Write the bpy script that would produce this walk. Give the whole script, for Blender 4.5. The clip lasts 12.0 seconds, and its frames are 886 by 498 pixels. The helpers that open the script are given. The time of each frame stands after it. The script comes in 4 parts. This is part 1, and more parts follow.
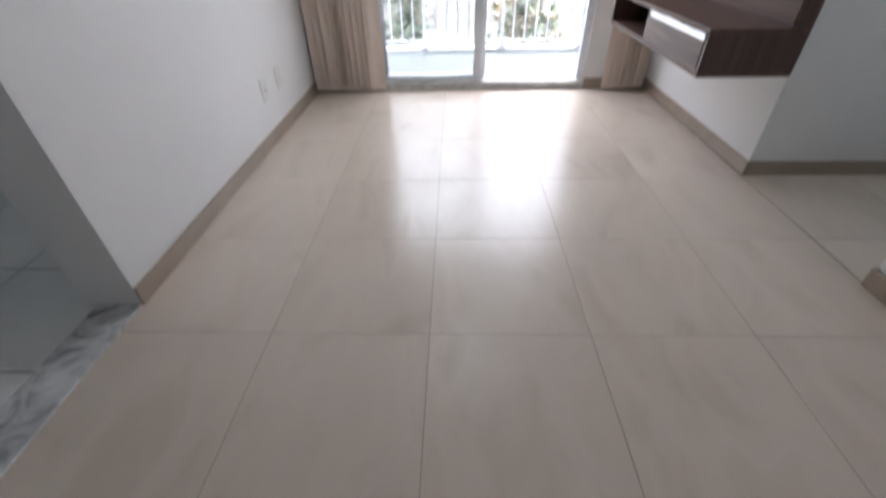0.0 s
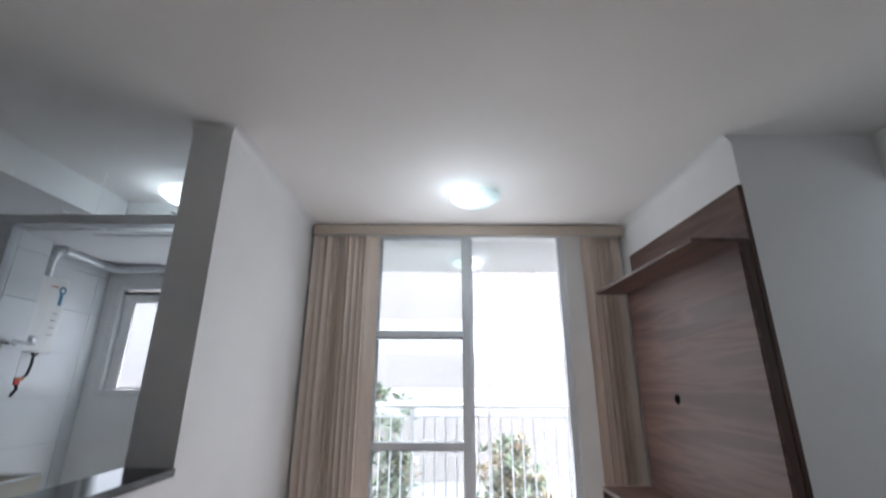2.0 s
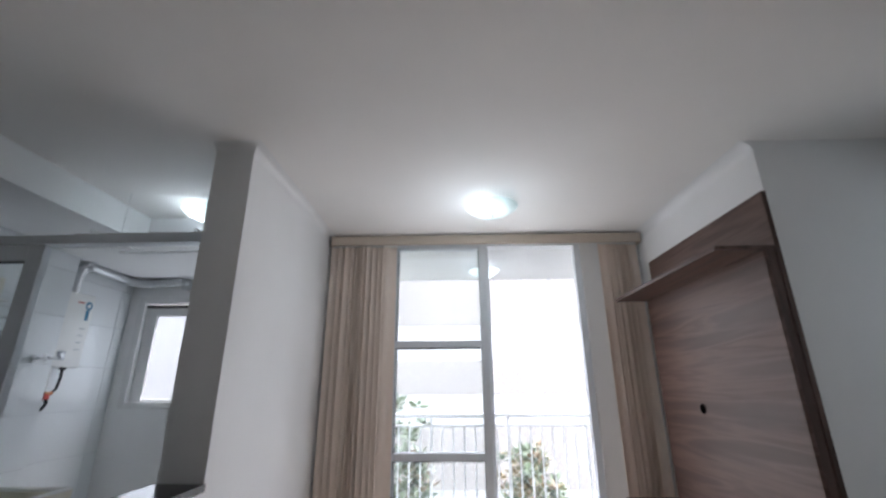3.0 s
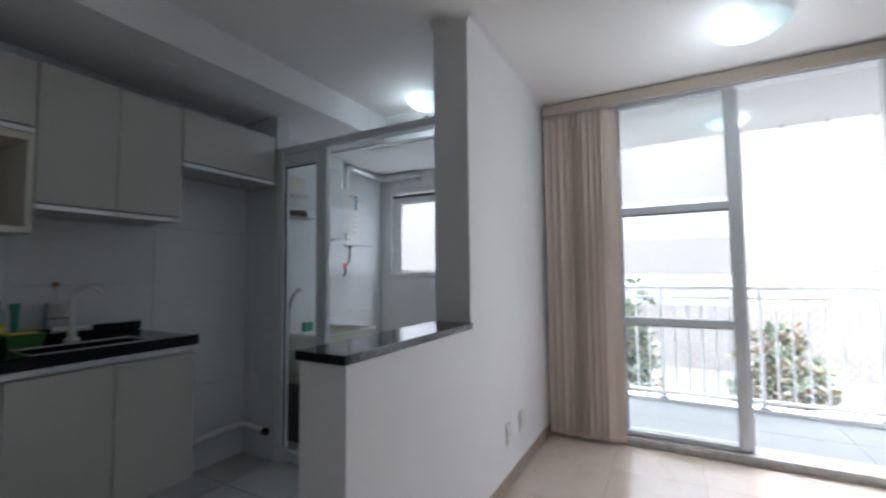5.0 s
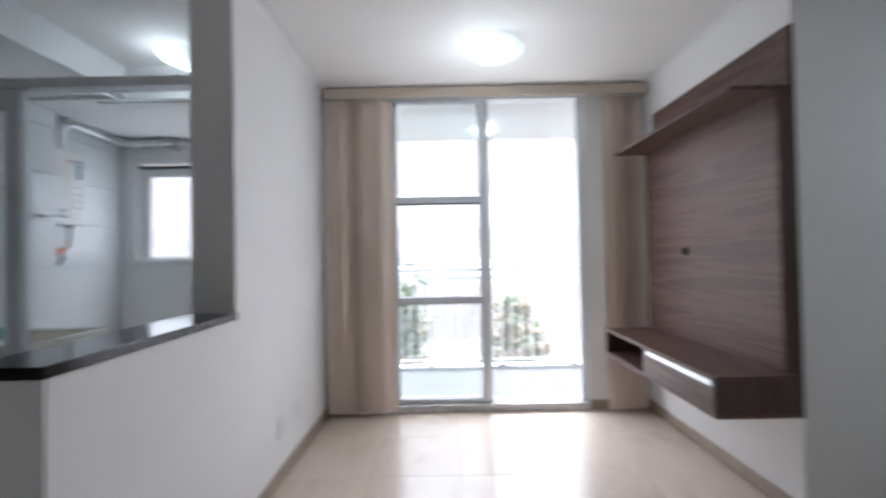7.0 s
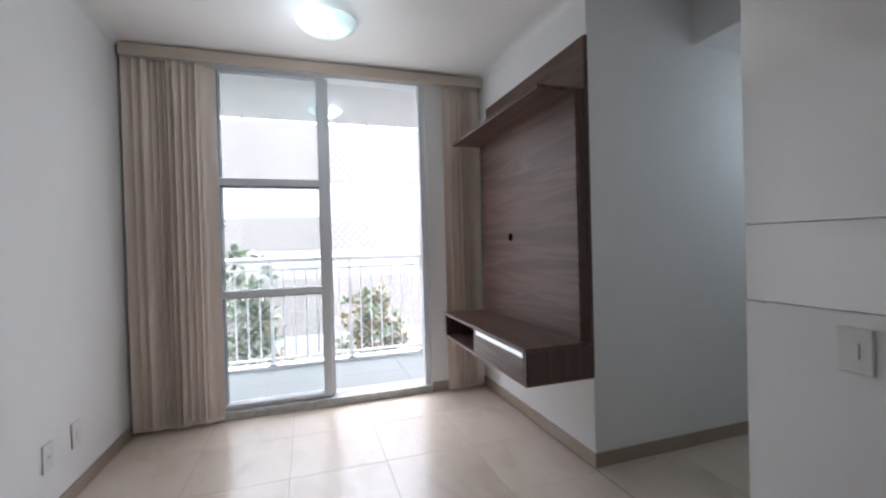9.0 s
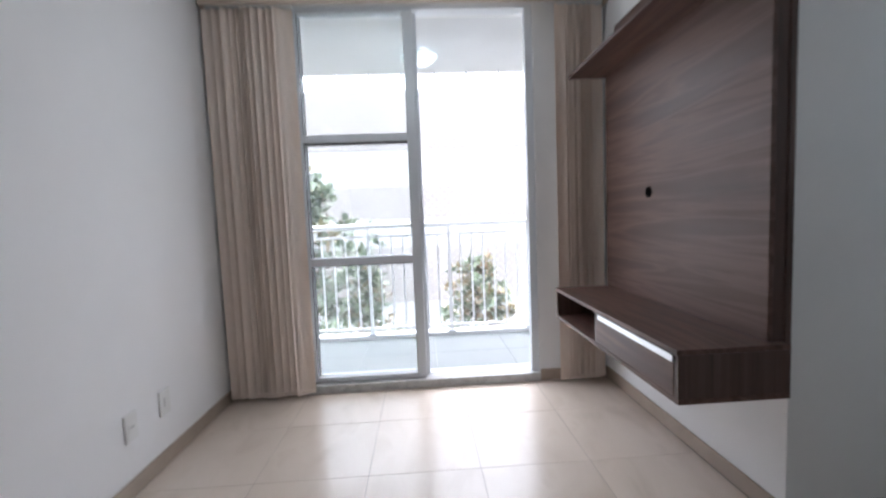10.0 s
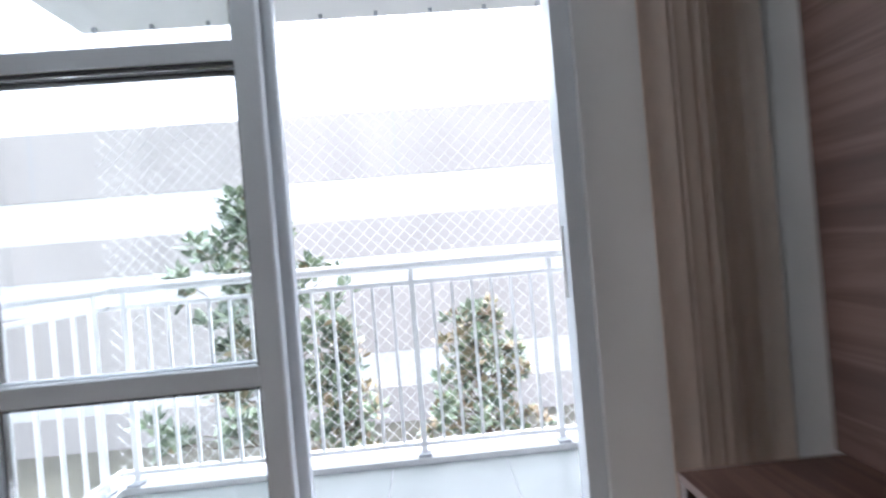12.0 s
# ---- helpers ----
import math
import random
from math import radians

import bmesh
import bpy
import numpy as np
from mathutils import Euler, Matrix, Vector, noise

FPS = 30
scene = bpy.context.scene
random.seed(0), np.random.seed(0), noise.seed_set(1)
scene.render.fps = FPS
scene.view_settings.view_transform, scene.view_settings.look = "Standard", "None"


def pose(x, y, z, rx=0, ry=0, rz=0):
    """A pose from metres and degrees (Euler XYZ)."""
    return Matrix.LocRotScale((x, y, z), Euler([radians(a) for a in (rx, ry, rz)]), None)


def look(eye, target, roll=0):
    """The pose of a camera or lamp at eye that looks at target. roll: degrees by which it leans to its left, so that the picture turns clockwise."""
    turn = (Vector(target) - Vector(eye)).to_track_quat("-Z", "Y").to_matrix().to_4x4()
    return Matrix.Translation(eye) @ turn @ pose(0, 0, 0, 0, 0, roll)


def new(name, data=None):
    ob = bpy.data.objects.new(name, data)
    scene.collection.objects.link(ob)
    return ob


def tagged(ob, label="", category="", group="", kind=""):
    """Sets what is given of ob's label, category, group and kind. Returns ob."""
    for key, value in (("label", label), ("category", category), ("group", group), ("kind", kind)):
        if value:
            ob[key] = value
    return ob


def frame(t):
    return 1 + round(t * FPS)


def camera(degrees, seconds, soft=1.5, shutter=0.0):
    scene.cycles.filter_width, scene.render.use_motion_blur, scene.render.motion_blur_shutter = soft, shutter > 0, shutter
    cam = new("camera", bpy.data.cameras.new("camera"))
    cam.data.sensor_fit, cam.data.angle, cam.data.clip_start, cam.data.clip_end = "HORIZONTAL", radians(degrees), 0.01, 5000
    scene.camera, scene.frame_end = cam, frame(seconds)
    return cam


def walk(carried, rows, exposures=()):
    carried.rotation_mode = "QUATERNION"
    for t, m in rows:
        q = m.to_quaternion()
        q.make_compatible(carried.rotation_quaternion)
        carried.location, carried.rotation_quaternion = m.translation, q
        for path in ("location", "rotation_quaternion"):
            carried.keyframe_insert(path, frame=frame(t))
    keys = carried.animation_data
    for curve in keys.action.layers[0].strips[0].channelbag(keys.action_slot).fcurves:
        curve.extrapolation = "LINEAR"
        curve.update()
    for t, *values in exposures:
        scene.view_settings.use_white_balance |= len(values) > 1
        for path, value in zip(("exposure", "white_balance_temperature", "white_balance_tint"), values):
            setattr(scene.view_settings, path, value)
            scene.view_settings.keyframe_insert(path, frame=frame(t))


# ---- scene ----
cam = camera(93.0, 12.0, soft=2.3, shutter=0.5)
PATH = [
    (0, (0.022, -0.034, 0.983), (-0.036, 1.545, -0.242), -1.2),
    (0.5, (0.003, 0.002, 1.041), (-0.05, 1.839, 0.251), -1.1),
    (1, (0.013, 0.009, 1.126), (-0.035, 1.996, 0.897), -0.1),
    (1.5, (0.0, 0.023, 1.21), (0.001, 2.004, 1.485), 0.1),
    (2, (-0.007, 0.022, 1.27), (0.0, 1.93, 1.869), 0.2),
    (2.5, (-0.031, 0.003, 1.316), (-0.019, 1.875, 2.02), -0.3),
    (4.5, (-0.132, 0.004, 1.195), (-0.786, 1.891, 1.307), -0.6),
    (5, (-0.181, -0.014, 1.188), (-1.133, 1.742, 1.3), -0.6),
    (5.5, (-0.211, -0.027, 1.186), (-1.338, 1.622, 1.282), 0.0),
    (6, (-0.218, -0.013, 1.18), (-1.331, 1.647, 1.25), -0.9),
    (6.5, (-0.188, 0.014, 1.177), (-0.905, 1.88, 1.23), -0.9),
    (7, (-0.131, 0.001, 1.18), (-0.131, 2.001, 1.21), -1.1),
    (7.3, (-0.096, -0.006, 1.182), (0.275, 1.959, 1.216), -1.0),
    (7.5, (-0.069, -0.019, 1.183), (0.439, 1.915, 1.218), -1.6),
    (7.6, (-0.056, -0.028, 1.179), (0.558, 1.875, 1.216), -1.1),
    (7.7, (-0.033, -0.041, 1.186), (0.629, 1.846, 1.216), -0.6),
    (9.3, (0.073, 0.137, 1.136), (0.655, 2.051, 1.107), -2.6),
    (9.5, (0.097, 0.219, 1.151), (0.472, 2.184, 1.163), -3.9),
    (10, (0.212, 0.528, 1.094), (0.315, 2.519, 0.942), -2.3),
    (10.5, (0.293, 0.918, 1.101), (0.588, 2.87, 0.782), -4.5),
    (11, (0.412, 1.364, 1.122), (0.561, 3.35, 0.936), -2.5),
    (11.5, (0.471, 1.793, 1.117), (0.664, 3.782, 1.048), -3.1),
    (12, (0.569, 2.209, 1.096), (0.648, 4.207, 1.098), -4.8),
]
LIGHTNESS = [(0, 4.32, 6060, 13), (0.5, 4.47, 5930, 13), (1, 4.27, 6030, 12), (1.5, 4.02, 5980, 12), (2.5, 4.02, 6080, 13), (4.5, 4.02, 5980, 12), (6, 4.12, 5980, 12), (6.5, 4.30, 5930, 12),
             (7, 4.27, 6030, 13), (7.7, 4.02, 6080, 12), (9.5, 3.92, 6080, 13), (10, 4.00, 5980, 13), (10.5, 4.00, 5980, 13), (11, 3.87, 5980, 13), (12, 3.72, 5830, 11)]
walk(cam, [(t, look(eye, target, roll)) for t, eye, target, roll in PATH], LIGHTNESS)


# ---- daylight: overcast sky ----
world = bpy.data.worlds.new("overcast_sky")
scene.world = world
world.use_nodes = True
wn, wl = world.node_tree.nodes, world.node_tree.links
sky = wn.new("ShaderNodeTexSky")
sky.sky_type, sky.sun_disc = "NISHITA", False
sky.sun_elevation, sky.sun_rotation = radians(70), radians(16)
sky.air_density, sky.dust_density, sky.ozone_density = 1.0, 4.0, 1.0
hsv = wn.new("ShaderNodeHueSaturation")
hsv.inputs["Saturation"].default_value = 0.25
wl.new(sky.outputs[0], hsv.inputs["Color"])
wl.new(hsv.outputs[0], wn["Background"].inputs[0])
wn["Background"].inputs[1].default_value = 0.092
sun_data = bpy.data.lights.new("sun", "SUN")
sun_data.energy, sun_data.angle, sun_data.color = 0.3, radians(30), (1.0, 0.97, 0.93)
sun = new("sun", sun_data)
sun.matrix_world = look((2, 10, 20), (0, 3, 0))
# area lamp added in the balcony door opening, standing in for sky light
door_light = bpy.data.lights.new("door_sky_fill", "AREA")
door_light.shape, door_light.size, door_light.size_y = "RECTANGLE", 1.40, 2.05
door_light.energy, door_light.color = 0.48, (1.0, 0.975, 0.955)
door_sky = new("door_sky_fill", door_light)
door_sky.matrix_world = look((0.22, 3.197, 1.13), (0.22, 0.0, 1.13))
# a second added area lamp, in the laundry window opening
window_light = bpy.data.lights.new("window_sky_fill", "AREA")
window_light.shape, window_light.size, window_light.size_y = "RECTANGLE", 0.84, 0.70
window_light.energy, window_light.color = 0.12, (0.86, 0.94, 1.0)
window_sky = new("window_sky_fill", window_light)
window_sky.matrix_world = look((-2.25, 3.622, 1.59), (-2.25, 0.0, 1.59))


# ---- materials ----
def mat(name, color, rough=0.5, metal=0.0, var=0.06, scale=6.0, stretch=(1, 1, 1), grain=0.0, grain_scale=200.0,
        bump=0.0, bump_scale=120.0, coat=0.0, per_object=0.0, rough_var=0.0, sheen=0.0):
    m = bpy.data.materials.new(name)
    m.use_nodes = True
    n, l = m.node_tree.nodes, m.node_tree.links
    b = n["Principled BSDF"]
    tc = n.new("ShaderNodeTexCoord")
    mp = n.new("ShaderNodeMapping")
    mp.inputs["Scale"].default_value = stretch
    geo = n.new("ShaderNodeNewGeometry")
    l.new(geo.outputs["Position"], mp.inputs["Vector"])
    big = n.new("ShaderNodeTexNoise")
    big.inputs["Scale"].default_value, big.inputs["Detail"].default_value = scale, 5
    l.new(mp.outputs[0], big.inputs["Vector"])
    fine = n.new("ShaderNodeTexNoise")
    fine.inputs["Scale"].default_value, fine.inputs["Detail"].default_value = grain_scale, 3
    l.new(mp.outputs[0], fine.inputs["Vector"])
    r1 = n.new("ShaderNodeMapRange")
    r1.inputs["From Min"].default_value, r1.inputs["From Max"].default_value = 0.3, 0.7
    r1.inputs["To Min"].default_value, r1.inputs["To Max"].default_value = 1 - var, 1 + var * 0.5
    l.new(big.outputs[0], r1.inputs["Value"])
    r2 = n.new("ShaderNodeMapRange")
    r2.inputs["From Min"].default_value, r2.inputs["From Max"].default_value = 0.3, 0.7
    r2.inputs["To Min"].default_value, r2.inputs["To Max"].default_value = 1 - grain, 1 + grain * 0.5
    l.new(fine.outputs[0], r2.inputs["Value"])
    mul = n.new("ShaderNodeMath")
    mul.operation = "MULTIPLY"
    l.new(r1.outputs[0], mul.inputs[0])
    l.new(r2.outputs[0], mul.inputs[1])
    last = mul.outputs[0]
    if per_object:
        info = n.new("ShaderNodeObjectInfo")
        r3 = n.new("ShaderNodeMapRange")
        r3.inputs["To Min"].default_value, r3.inputs["To Max"].default_value = 1 - per_object, 1 + per_object
        l.new(info.outputs["Random"], r3.inputs["Value"])
        mul2 = n.new("ShaderNodeMath")
        mul2.operation = "MULTIPLY"
        l.new(last, mul2.inputs[0])
        l.new(r3.outputs[0], mul2.inputs[1])
        last = mul2.outputs[0]
    vm = n.new("ShaderNodeVectorMath")
    vm.operation = "SCALE"
    vm.inputs[0].default_value = color
    l.new(last, vm.inputs["Scale"])
    l.new(vm.outputs[0], b.inputs["Base Color"])
    b.inputs["Roughness"].default_value = rough
    b.inputs["Metallic"].default_value = metal
    b.inputs["Coat Weight"].default_value = coat
    b.inputs["Coat Roughness"].default_value = 0.08
    b.inputs["Sheen Weight"].default_value = sheen
    if rough_var:
        r4 = n.new("ShaderNodeMapRange")
        r4.inputs["From Min"].default_value, r4.inputs["From Max"].default_value = 0.3, 0.7
        r4.inputs["To Min"].default_value, r4.inputs["To Max"].default_value = rough - rough_var, rough + rough_var
        l.new(big.outputs[0], r4.inputs["Value"])
        l.new(r4.outputs[0], b.inputs["Roughness"])
    if bump:
        bt = n.new("ShaderNodeTexNoise")
        bt.inputs["Scale"].default_value, bt.inputs["Detail"].default_value = bump_scale, 4
        l.new(mp.outputs[0], bt.inputs["Vector"])
        bp = n.new("ShaderNodeBump")
        bp.inputs["Strength"].default_value, bp.inputs["Distance"].default_value = bump, 0.002
        l.new(bt.outputs[0], bp.inputs["Height"])
        l.new(bp.outputs[0], b.inputs["Normal"])
    return m


def ramp_mat(name, stops, rough, scale, stretch, distortion=1.0, detail=6, per_object=0.0, bump=0.0, spec=0.5, rough_hi=None):
    """A veined or grained surface: stretched, distorted noise through a colour ramp, shifted from piece to piece."""
    m = bpy.data.materials.new(name)
    m.use_nodes = True
    n, l = m.node_tree.nodes, m.node_tree.links
    b = n["Principled BSDF"]
    geo = n.new("ShaderNodeNewGeometry")
    info = n.new("ShaderNodeObjectInfo")
    sh = n.new("ShaderNodeVectorMath")
    sh.operation = "SCALE"
    sh.inputs[0].default_value = (3.7, 5.1, 2.3)
    l.new(info.outputs["Random"], sh.inputs["Scale"])
    add = n.new("ShaderNodeVectorMath")
    l.new(geo.outputs["Position"], add.inputs[0])
    if per_object:
        l.new(sh.outputs[0], add.inputs[1])
    mp = n.new("ShaderNodeMapping")
    mp.inputs["Scale"].default_value = stretch
    l.new(add.outputs[0], mp.inputs["Vector"])
    nz = n.new("ShaderNodeTexNoise")
    nz.inputs["Scale"].default_value, nz.inputs["Detail"].default_value = scale, detail
    nz.inputs["Distortion"].default_value = distortion
    l.new(mp.outputs[0], nz.inputs["Vector"])
    cr = n.new("ShaderNodeValToRGB")
    while len(cr.color_ramp.elements) < len(stops):
        cr.color_ramp.elements.new(0.5)
    for e, (p, c) in zip(cr.color_ramp.elements, stops):
        e.position, e.color = p, (*c, 1)
    l.new(nz.outputs[0], cr.inputs[0])
    last = cr.outputs[0]
    if per_object:
        r3 = n.new("ShaderNodeMapRange")
        r3.inputs["To Min"].default_value, r3.inputs["To Max"].default_value = 1 - per_object, 1 + per_object
        l.new(info.outputs["Random"], r3.inputs["Value"])
        vm = n.new("ShaderNodeVectorMath")
        vm.operation = "SCALE"
        l.new(last, vm.inputs[0])
        l.new(r3.outputs[0], vm.inputs["Scale"])
        last = vm.outputs[0]
    l.new(last, b.inputs["Base Color"])
    b.inputs["Roughness"].default_value = rough
    b.inputs["Specular IOR Level"].default_value = spec
    if rough_hi:
        r4 = n.new("ShaderNodeMapRange")
        r4.inputs["From Min"].default_value, r4.inputs["From Max"].default_value = 0.3, 0.7
        r4.inputs["To Min"].default_value, r4.inputs["To Max"].default_value = rough, rough_hi
        l.new(nz.outputs[0], r4.inputs["Value"])
        l.new(r4.outputs[0], b.inputs["Roughness"])
    if bump:
        bp = n.new("ShaderNodeBump")
        bp.inputs["Strength"].default_value, bp.inputs["Distance"].default_value = bump, 0.001
        l.new(nz.outputs[0], bp.inputs["Height"])
        l.new(bp.outputs[0], b.inputs["Normal"])
    return m


def glow_mat(name, color, strength):
    m = bpy.data.materials.new(name)
    m.use_nodes = True
    b = m.node_tree.nodes["Principled BSDF"]
    b.inputs["Base Color"].default_value = (*color, 1)
    b.inputs["Emission Color"].default_value = (*color, 1)
    b.inputs["Emission Strength"].default_value = strength
    return m


def glass_mat(name, color=(1, 1, 1), rough=0.0):
    m = bpy.data.materials.new(name)
    m.use_nodes = True
    b = m.node_tree.nodes["Principled BSDF"]
    b.inputs["Base Color"].default_value = (*color, 1)
    b.inputs["Roughness"].default_value = rough
    b.inputs["Transmission Weight"].default_value = 1.0
    b.inputs["IOR"].default_value = 1.45
    return m


PAINT = mat("wall_paint", (0.85, 0.85, 0.85), 0.6, var=0.025, scale=2.5, bump=0.25, bump_scale=160)
CEIL = mat("ceiling_paint", (0.89, 0.87, 0.85), 0.75, var=0.03, scale=1.5, bump=0.2, bump_scale=140)
LACQUER = mat("white_gloss_panel", (0.80, 0.80, 0.79), 0.03, metal=0.5, var=0.015, scale=2, coat=1.0)
LACQUER.node_tree.nodes["Principled BSDF"].inputs["IOR"].default_value = 1.6
LACQUER.node_tree.nodes["Principled BSDF"].inputs["Coat Roughness"].default_value = 0.02
SATIN = mat("white_satin_panel", (0.84, 0.84, 0.85), 0.45, var=0.02, scale=2)
FLOOR_TILE = ramp_mat("beige_porcelain", [(0.25, (0.62, 0.525, 0.435)), (0.42, (0.70, 0.602, 0.512)), (0.58, (0.73, 0.632, 0.542)), (0.75, (0.66, 0.56, 0.466))],
                      0.27, 3.0, (1.6, 0.7, 1.0), 0.8, 6, per_object=0.025, spec=0.52)
GROUT = mat("floor_grout", (0.38, 0.32, 0.265), 0.8, var=0.1, scale=20, grain=0.1)
BASE = ramp_mat("baseboard_tile", [(0.3, (0.34, 0.27, 0.21)), (0.7, (0.42, 0.34, 0.27))], 0.3, 4, (1, 1, 1), 1.0)
KFLOOR = mat("kitchen_floor_tile", (0.68, 0.68, 0.66), 0.28, var=0.06, scale=5, per_object=0.03, grain=0.03)
KGROUT = mat("kitchen_grout", (0.10, 0.10, 0.10), 0.9)
WTILE = mat("white_wall_tile", (0.765, 0.79, 0.80), 0.14, var=0.02, scale=3, per_object=0.012)
WGROUT = mat("wall_grout", (0.66, 0.68, 0.70), 0.8)
MARBLE = ramp_mat("white_grey_marble", [(0.3, (0.22, 0.23, 0.24)), (0.48, (0.55, 0.55, 0.55)), (0.65, (0.74, 0.74, 0.73))], 0.25, 9, (1, 1, 1), 2.0, 8)
GRANITE = ramp_mat("black_granite", [(0.3, (0.006, 0.006, 0.007)), (0.62, (0.014, 0.014, 0.016)), (0.75, (0.05, 0.05, 0.055))], 0.12, 160, (1, 1, 1), 0.0, 3, spec=0.22)
WOOD = ramp_mat("walnut_laminate", [(0.30, (0.060, 0.030, 0.022)), (0.43, (0.092, 0.049, 0.037)), (0.52, (0.146, 0.083, 0.064)), (0.60, (0.096, 0.052, 0.039)), (0.68, (0.150, 0.087, 0.068))],
                0.40, 2.6, (5.0, 0.32, 5.0), 0.5, 6, bump=0.05, rough_hi=0.50, spec=0.4)
# side and inner faces: the same walnut darker, their shade put into the colour
WOOD_SHADED = ramp_mat("walnut_laminate_shaded", [(0.3, (0.045, 0.024, 0.018)), (0.5, (0.085, 0.047, 0.036)), (0.7, (0.125, 0.074, 0.058))],
                    0.38, 3.0, (9.0, 9.0, 0.6), 0.6, 7, bump=0.08)
ALU = mat("brushed_aluminium", (0.72, 0.73, 0.75), 0.32, metal=1.0, var=0.05, scale=30, stretch=(1, 0.1, 1))
FRAME = mat("silver_anodised_frame", (0.79, 0.82, 0.86), 0.38, metal=0.0, var=0.03, scale=8, grain=0.03)
GASKET = mat("black_rubber", (0.02, 0.02, 0.022), 0.6)
CAB = mat("offwhite_cabinet", (0.53, 0.515, 0.485), 0.42, var=0.02, scale=4, grain=0.01)
CABW = mat("cream_cabinet_inside", (0.72, 0.69, 0.60), 0.5, var=0.02, scale=4)
FABRIC = mat("beige_blind_fabric", (0.95, 0.83, 0.735), 0.85, var=0.03, scale=3, stretch=(1, 1, 0.3), grain=0.03, grain_scale=120, bump=0.3, bump_scale=300, per_object=0.03, sheen=0.1)
_n, _l = FABRIC.node_tree.nodes, FABRIC.node_tree.links
_t = _n.new("ShaderNodeBsdfTranslucent")
_t.inputs["Color"].default_value = (0.95, 0.82, 0.71, 1)
_m = _n.new("ShaderNodeMixShader")
_m.inputs[0].default_value = 0.15
_l.new(_n["Principled BSDF"].outputs[0], _m.inputs[1])
_l.new(_t.outputs[0], _m.inputs[2])
_l.new(_m.outputs[0], _n["Material Output"].inputs["Surface"])
VALANCE = mat("beige_valance", (0.62, 0.53, 0.44), 0.7, var=0.04, scale=3, grain=0.04, bump=0.15, bump_scale=300)
PLASTIC = mat("white_plastic", (0.78, 0.78, 0.76), 0.35, var=0.02, scale=10)
DARKP = mat("dark_plastic", (0.012, 0.012, 0.014), 0.55, var=0.1, scale=12)
DARKG = mat("dark_grey_box", (0.022, 0.022, 0.025), 0.35, var=0.1, scale=6)
STEEL = mat("stainless_steel", (0.55, 0.56, 0.57), 0.28, metal=1.0, var=0.05, scale=20)
GREEN = mat("green_plastic", (0.04, 0.16, 0.03), 0.4, var=0.05, scale=12)
TEAL = mat("teal_plastic", (0.05, 0.36, 0.24), 0.4, var=0.05, scale=12)
YELLOW = mat("yellow_sponge", (0.75, 0.55, 0.06), 0.9, var=0.12, scale=60, bump=0.5, bump_scale=200)
CREAM = mat("cream_ceramic", (0.84, 0.79, 0.68), 0.2, var=0.03, scale=6)
BLUE = mat("blue_sticker", (0.03, 0.20, 0.36), 0.5)
RED = mat("red_paint", (0.5, 0.03, 0.02), 0.5)
GREYINK = mat("grey_print", (0.35, 0.37, 0.40), 0.6)
BRASS = mat("copper_brass", (0.36, 0.16, 0.075), 0.35, metal=0.9, var=0.1, scale=20)
BROWN = mat("brown_cloth", (0.10, 0.055, 0.035), 0.9, var=0.2, scale=25)
FOIL = mat("aluminium_duct", (0.66, 0.67, 0.68), 0.36, metal=1.0, var=0.08, scale=40)
RAIL = mat("white_railing_paint", (0.80, 0.80, 0.80), 0.35, var=0.03, scale=8)
NET = mat("white_nylon_net", (0.75, 0.75, 0.75), 0.6)
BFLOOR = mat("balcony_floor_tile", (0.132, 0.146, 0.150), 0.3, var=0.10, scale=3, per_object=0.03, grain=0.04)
SLAB = mat("white_slab_paint", (0.60, 0.61, 0.62), 0.7, var=0.05, scale=2, bump=0.2)
ROUGHCAST = mat("grey_roughcast", (0.42, 0.388, 0.368), 0.9, var=0.10, scale=0.6, grain=0.15, grain_scale=30, bump=0.6, bump_scale=40)
BANDW = mat("white_band_paint", (0.62, 0.615, 0.61), 0.8, var=0.06, scale=0.8)
SOIL = mat("garden_ground", (0.16, 0.15, 0.12), 0.95, var=0.3, scale=1.2, grain=0.3, grain_scale=20)
BARK = mat("bark", (0.13, 0.10, 0.075), 0.9, var=0.3, scale=14, bump=0.6, bump_scale=50)
HOLE = mat("matt_black", (0.004, 0.004, 0.004), 1.0)
HOLE.node_tree.nodes["Principled BSDF"].inputs["Specular IOR Level"].default_value = 0.0
SILLSTONE = ramp_mat("pale_sill_stone", [(0.3, (0.46, 0.46, 0.46)), (0.6, (0.62, 0.62, 0.61))], 0.35, 14, (1, 1, 1), 1.0, 6)
GLASS = glass_mat("clear_glass", (0.97, 0.99, 0.99))
DISH = glass_mat("lamp_dish_glass", (0.86, 0.97, 0.97), 0.15)
_n, _l = DISH.node_tree.nodes, DISH.node_tree.links
_t = _n.new("ShaderNodeBsdfTranslucent")
_t.inputs["Color"].default_value = (0.90, 0.97, 0.97, 1)
_m = _n.new("ShaderNodeMixShader")
_m.inputs[0].default_value = 0.65
_l.new(_n["Principled BSDF"].outputs[0], _m.inputs[1])
_l.new(_t.outputs[0], _m.inputs[2])
_l.new(_m.outputs[0], _n["Material Output"].inputs["Surface"])
FROST = glass_mat("frosted_glass", (0.42, 0.425, 0.435), 0.55)
CLEARP = glass_mat("clear_bottle_plastic", (0.85, 0.93, 0.97), 0.05)
BULB = glow_mat("lit_bulb", (0.90, 0.97, 1.0), 1.0)


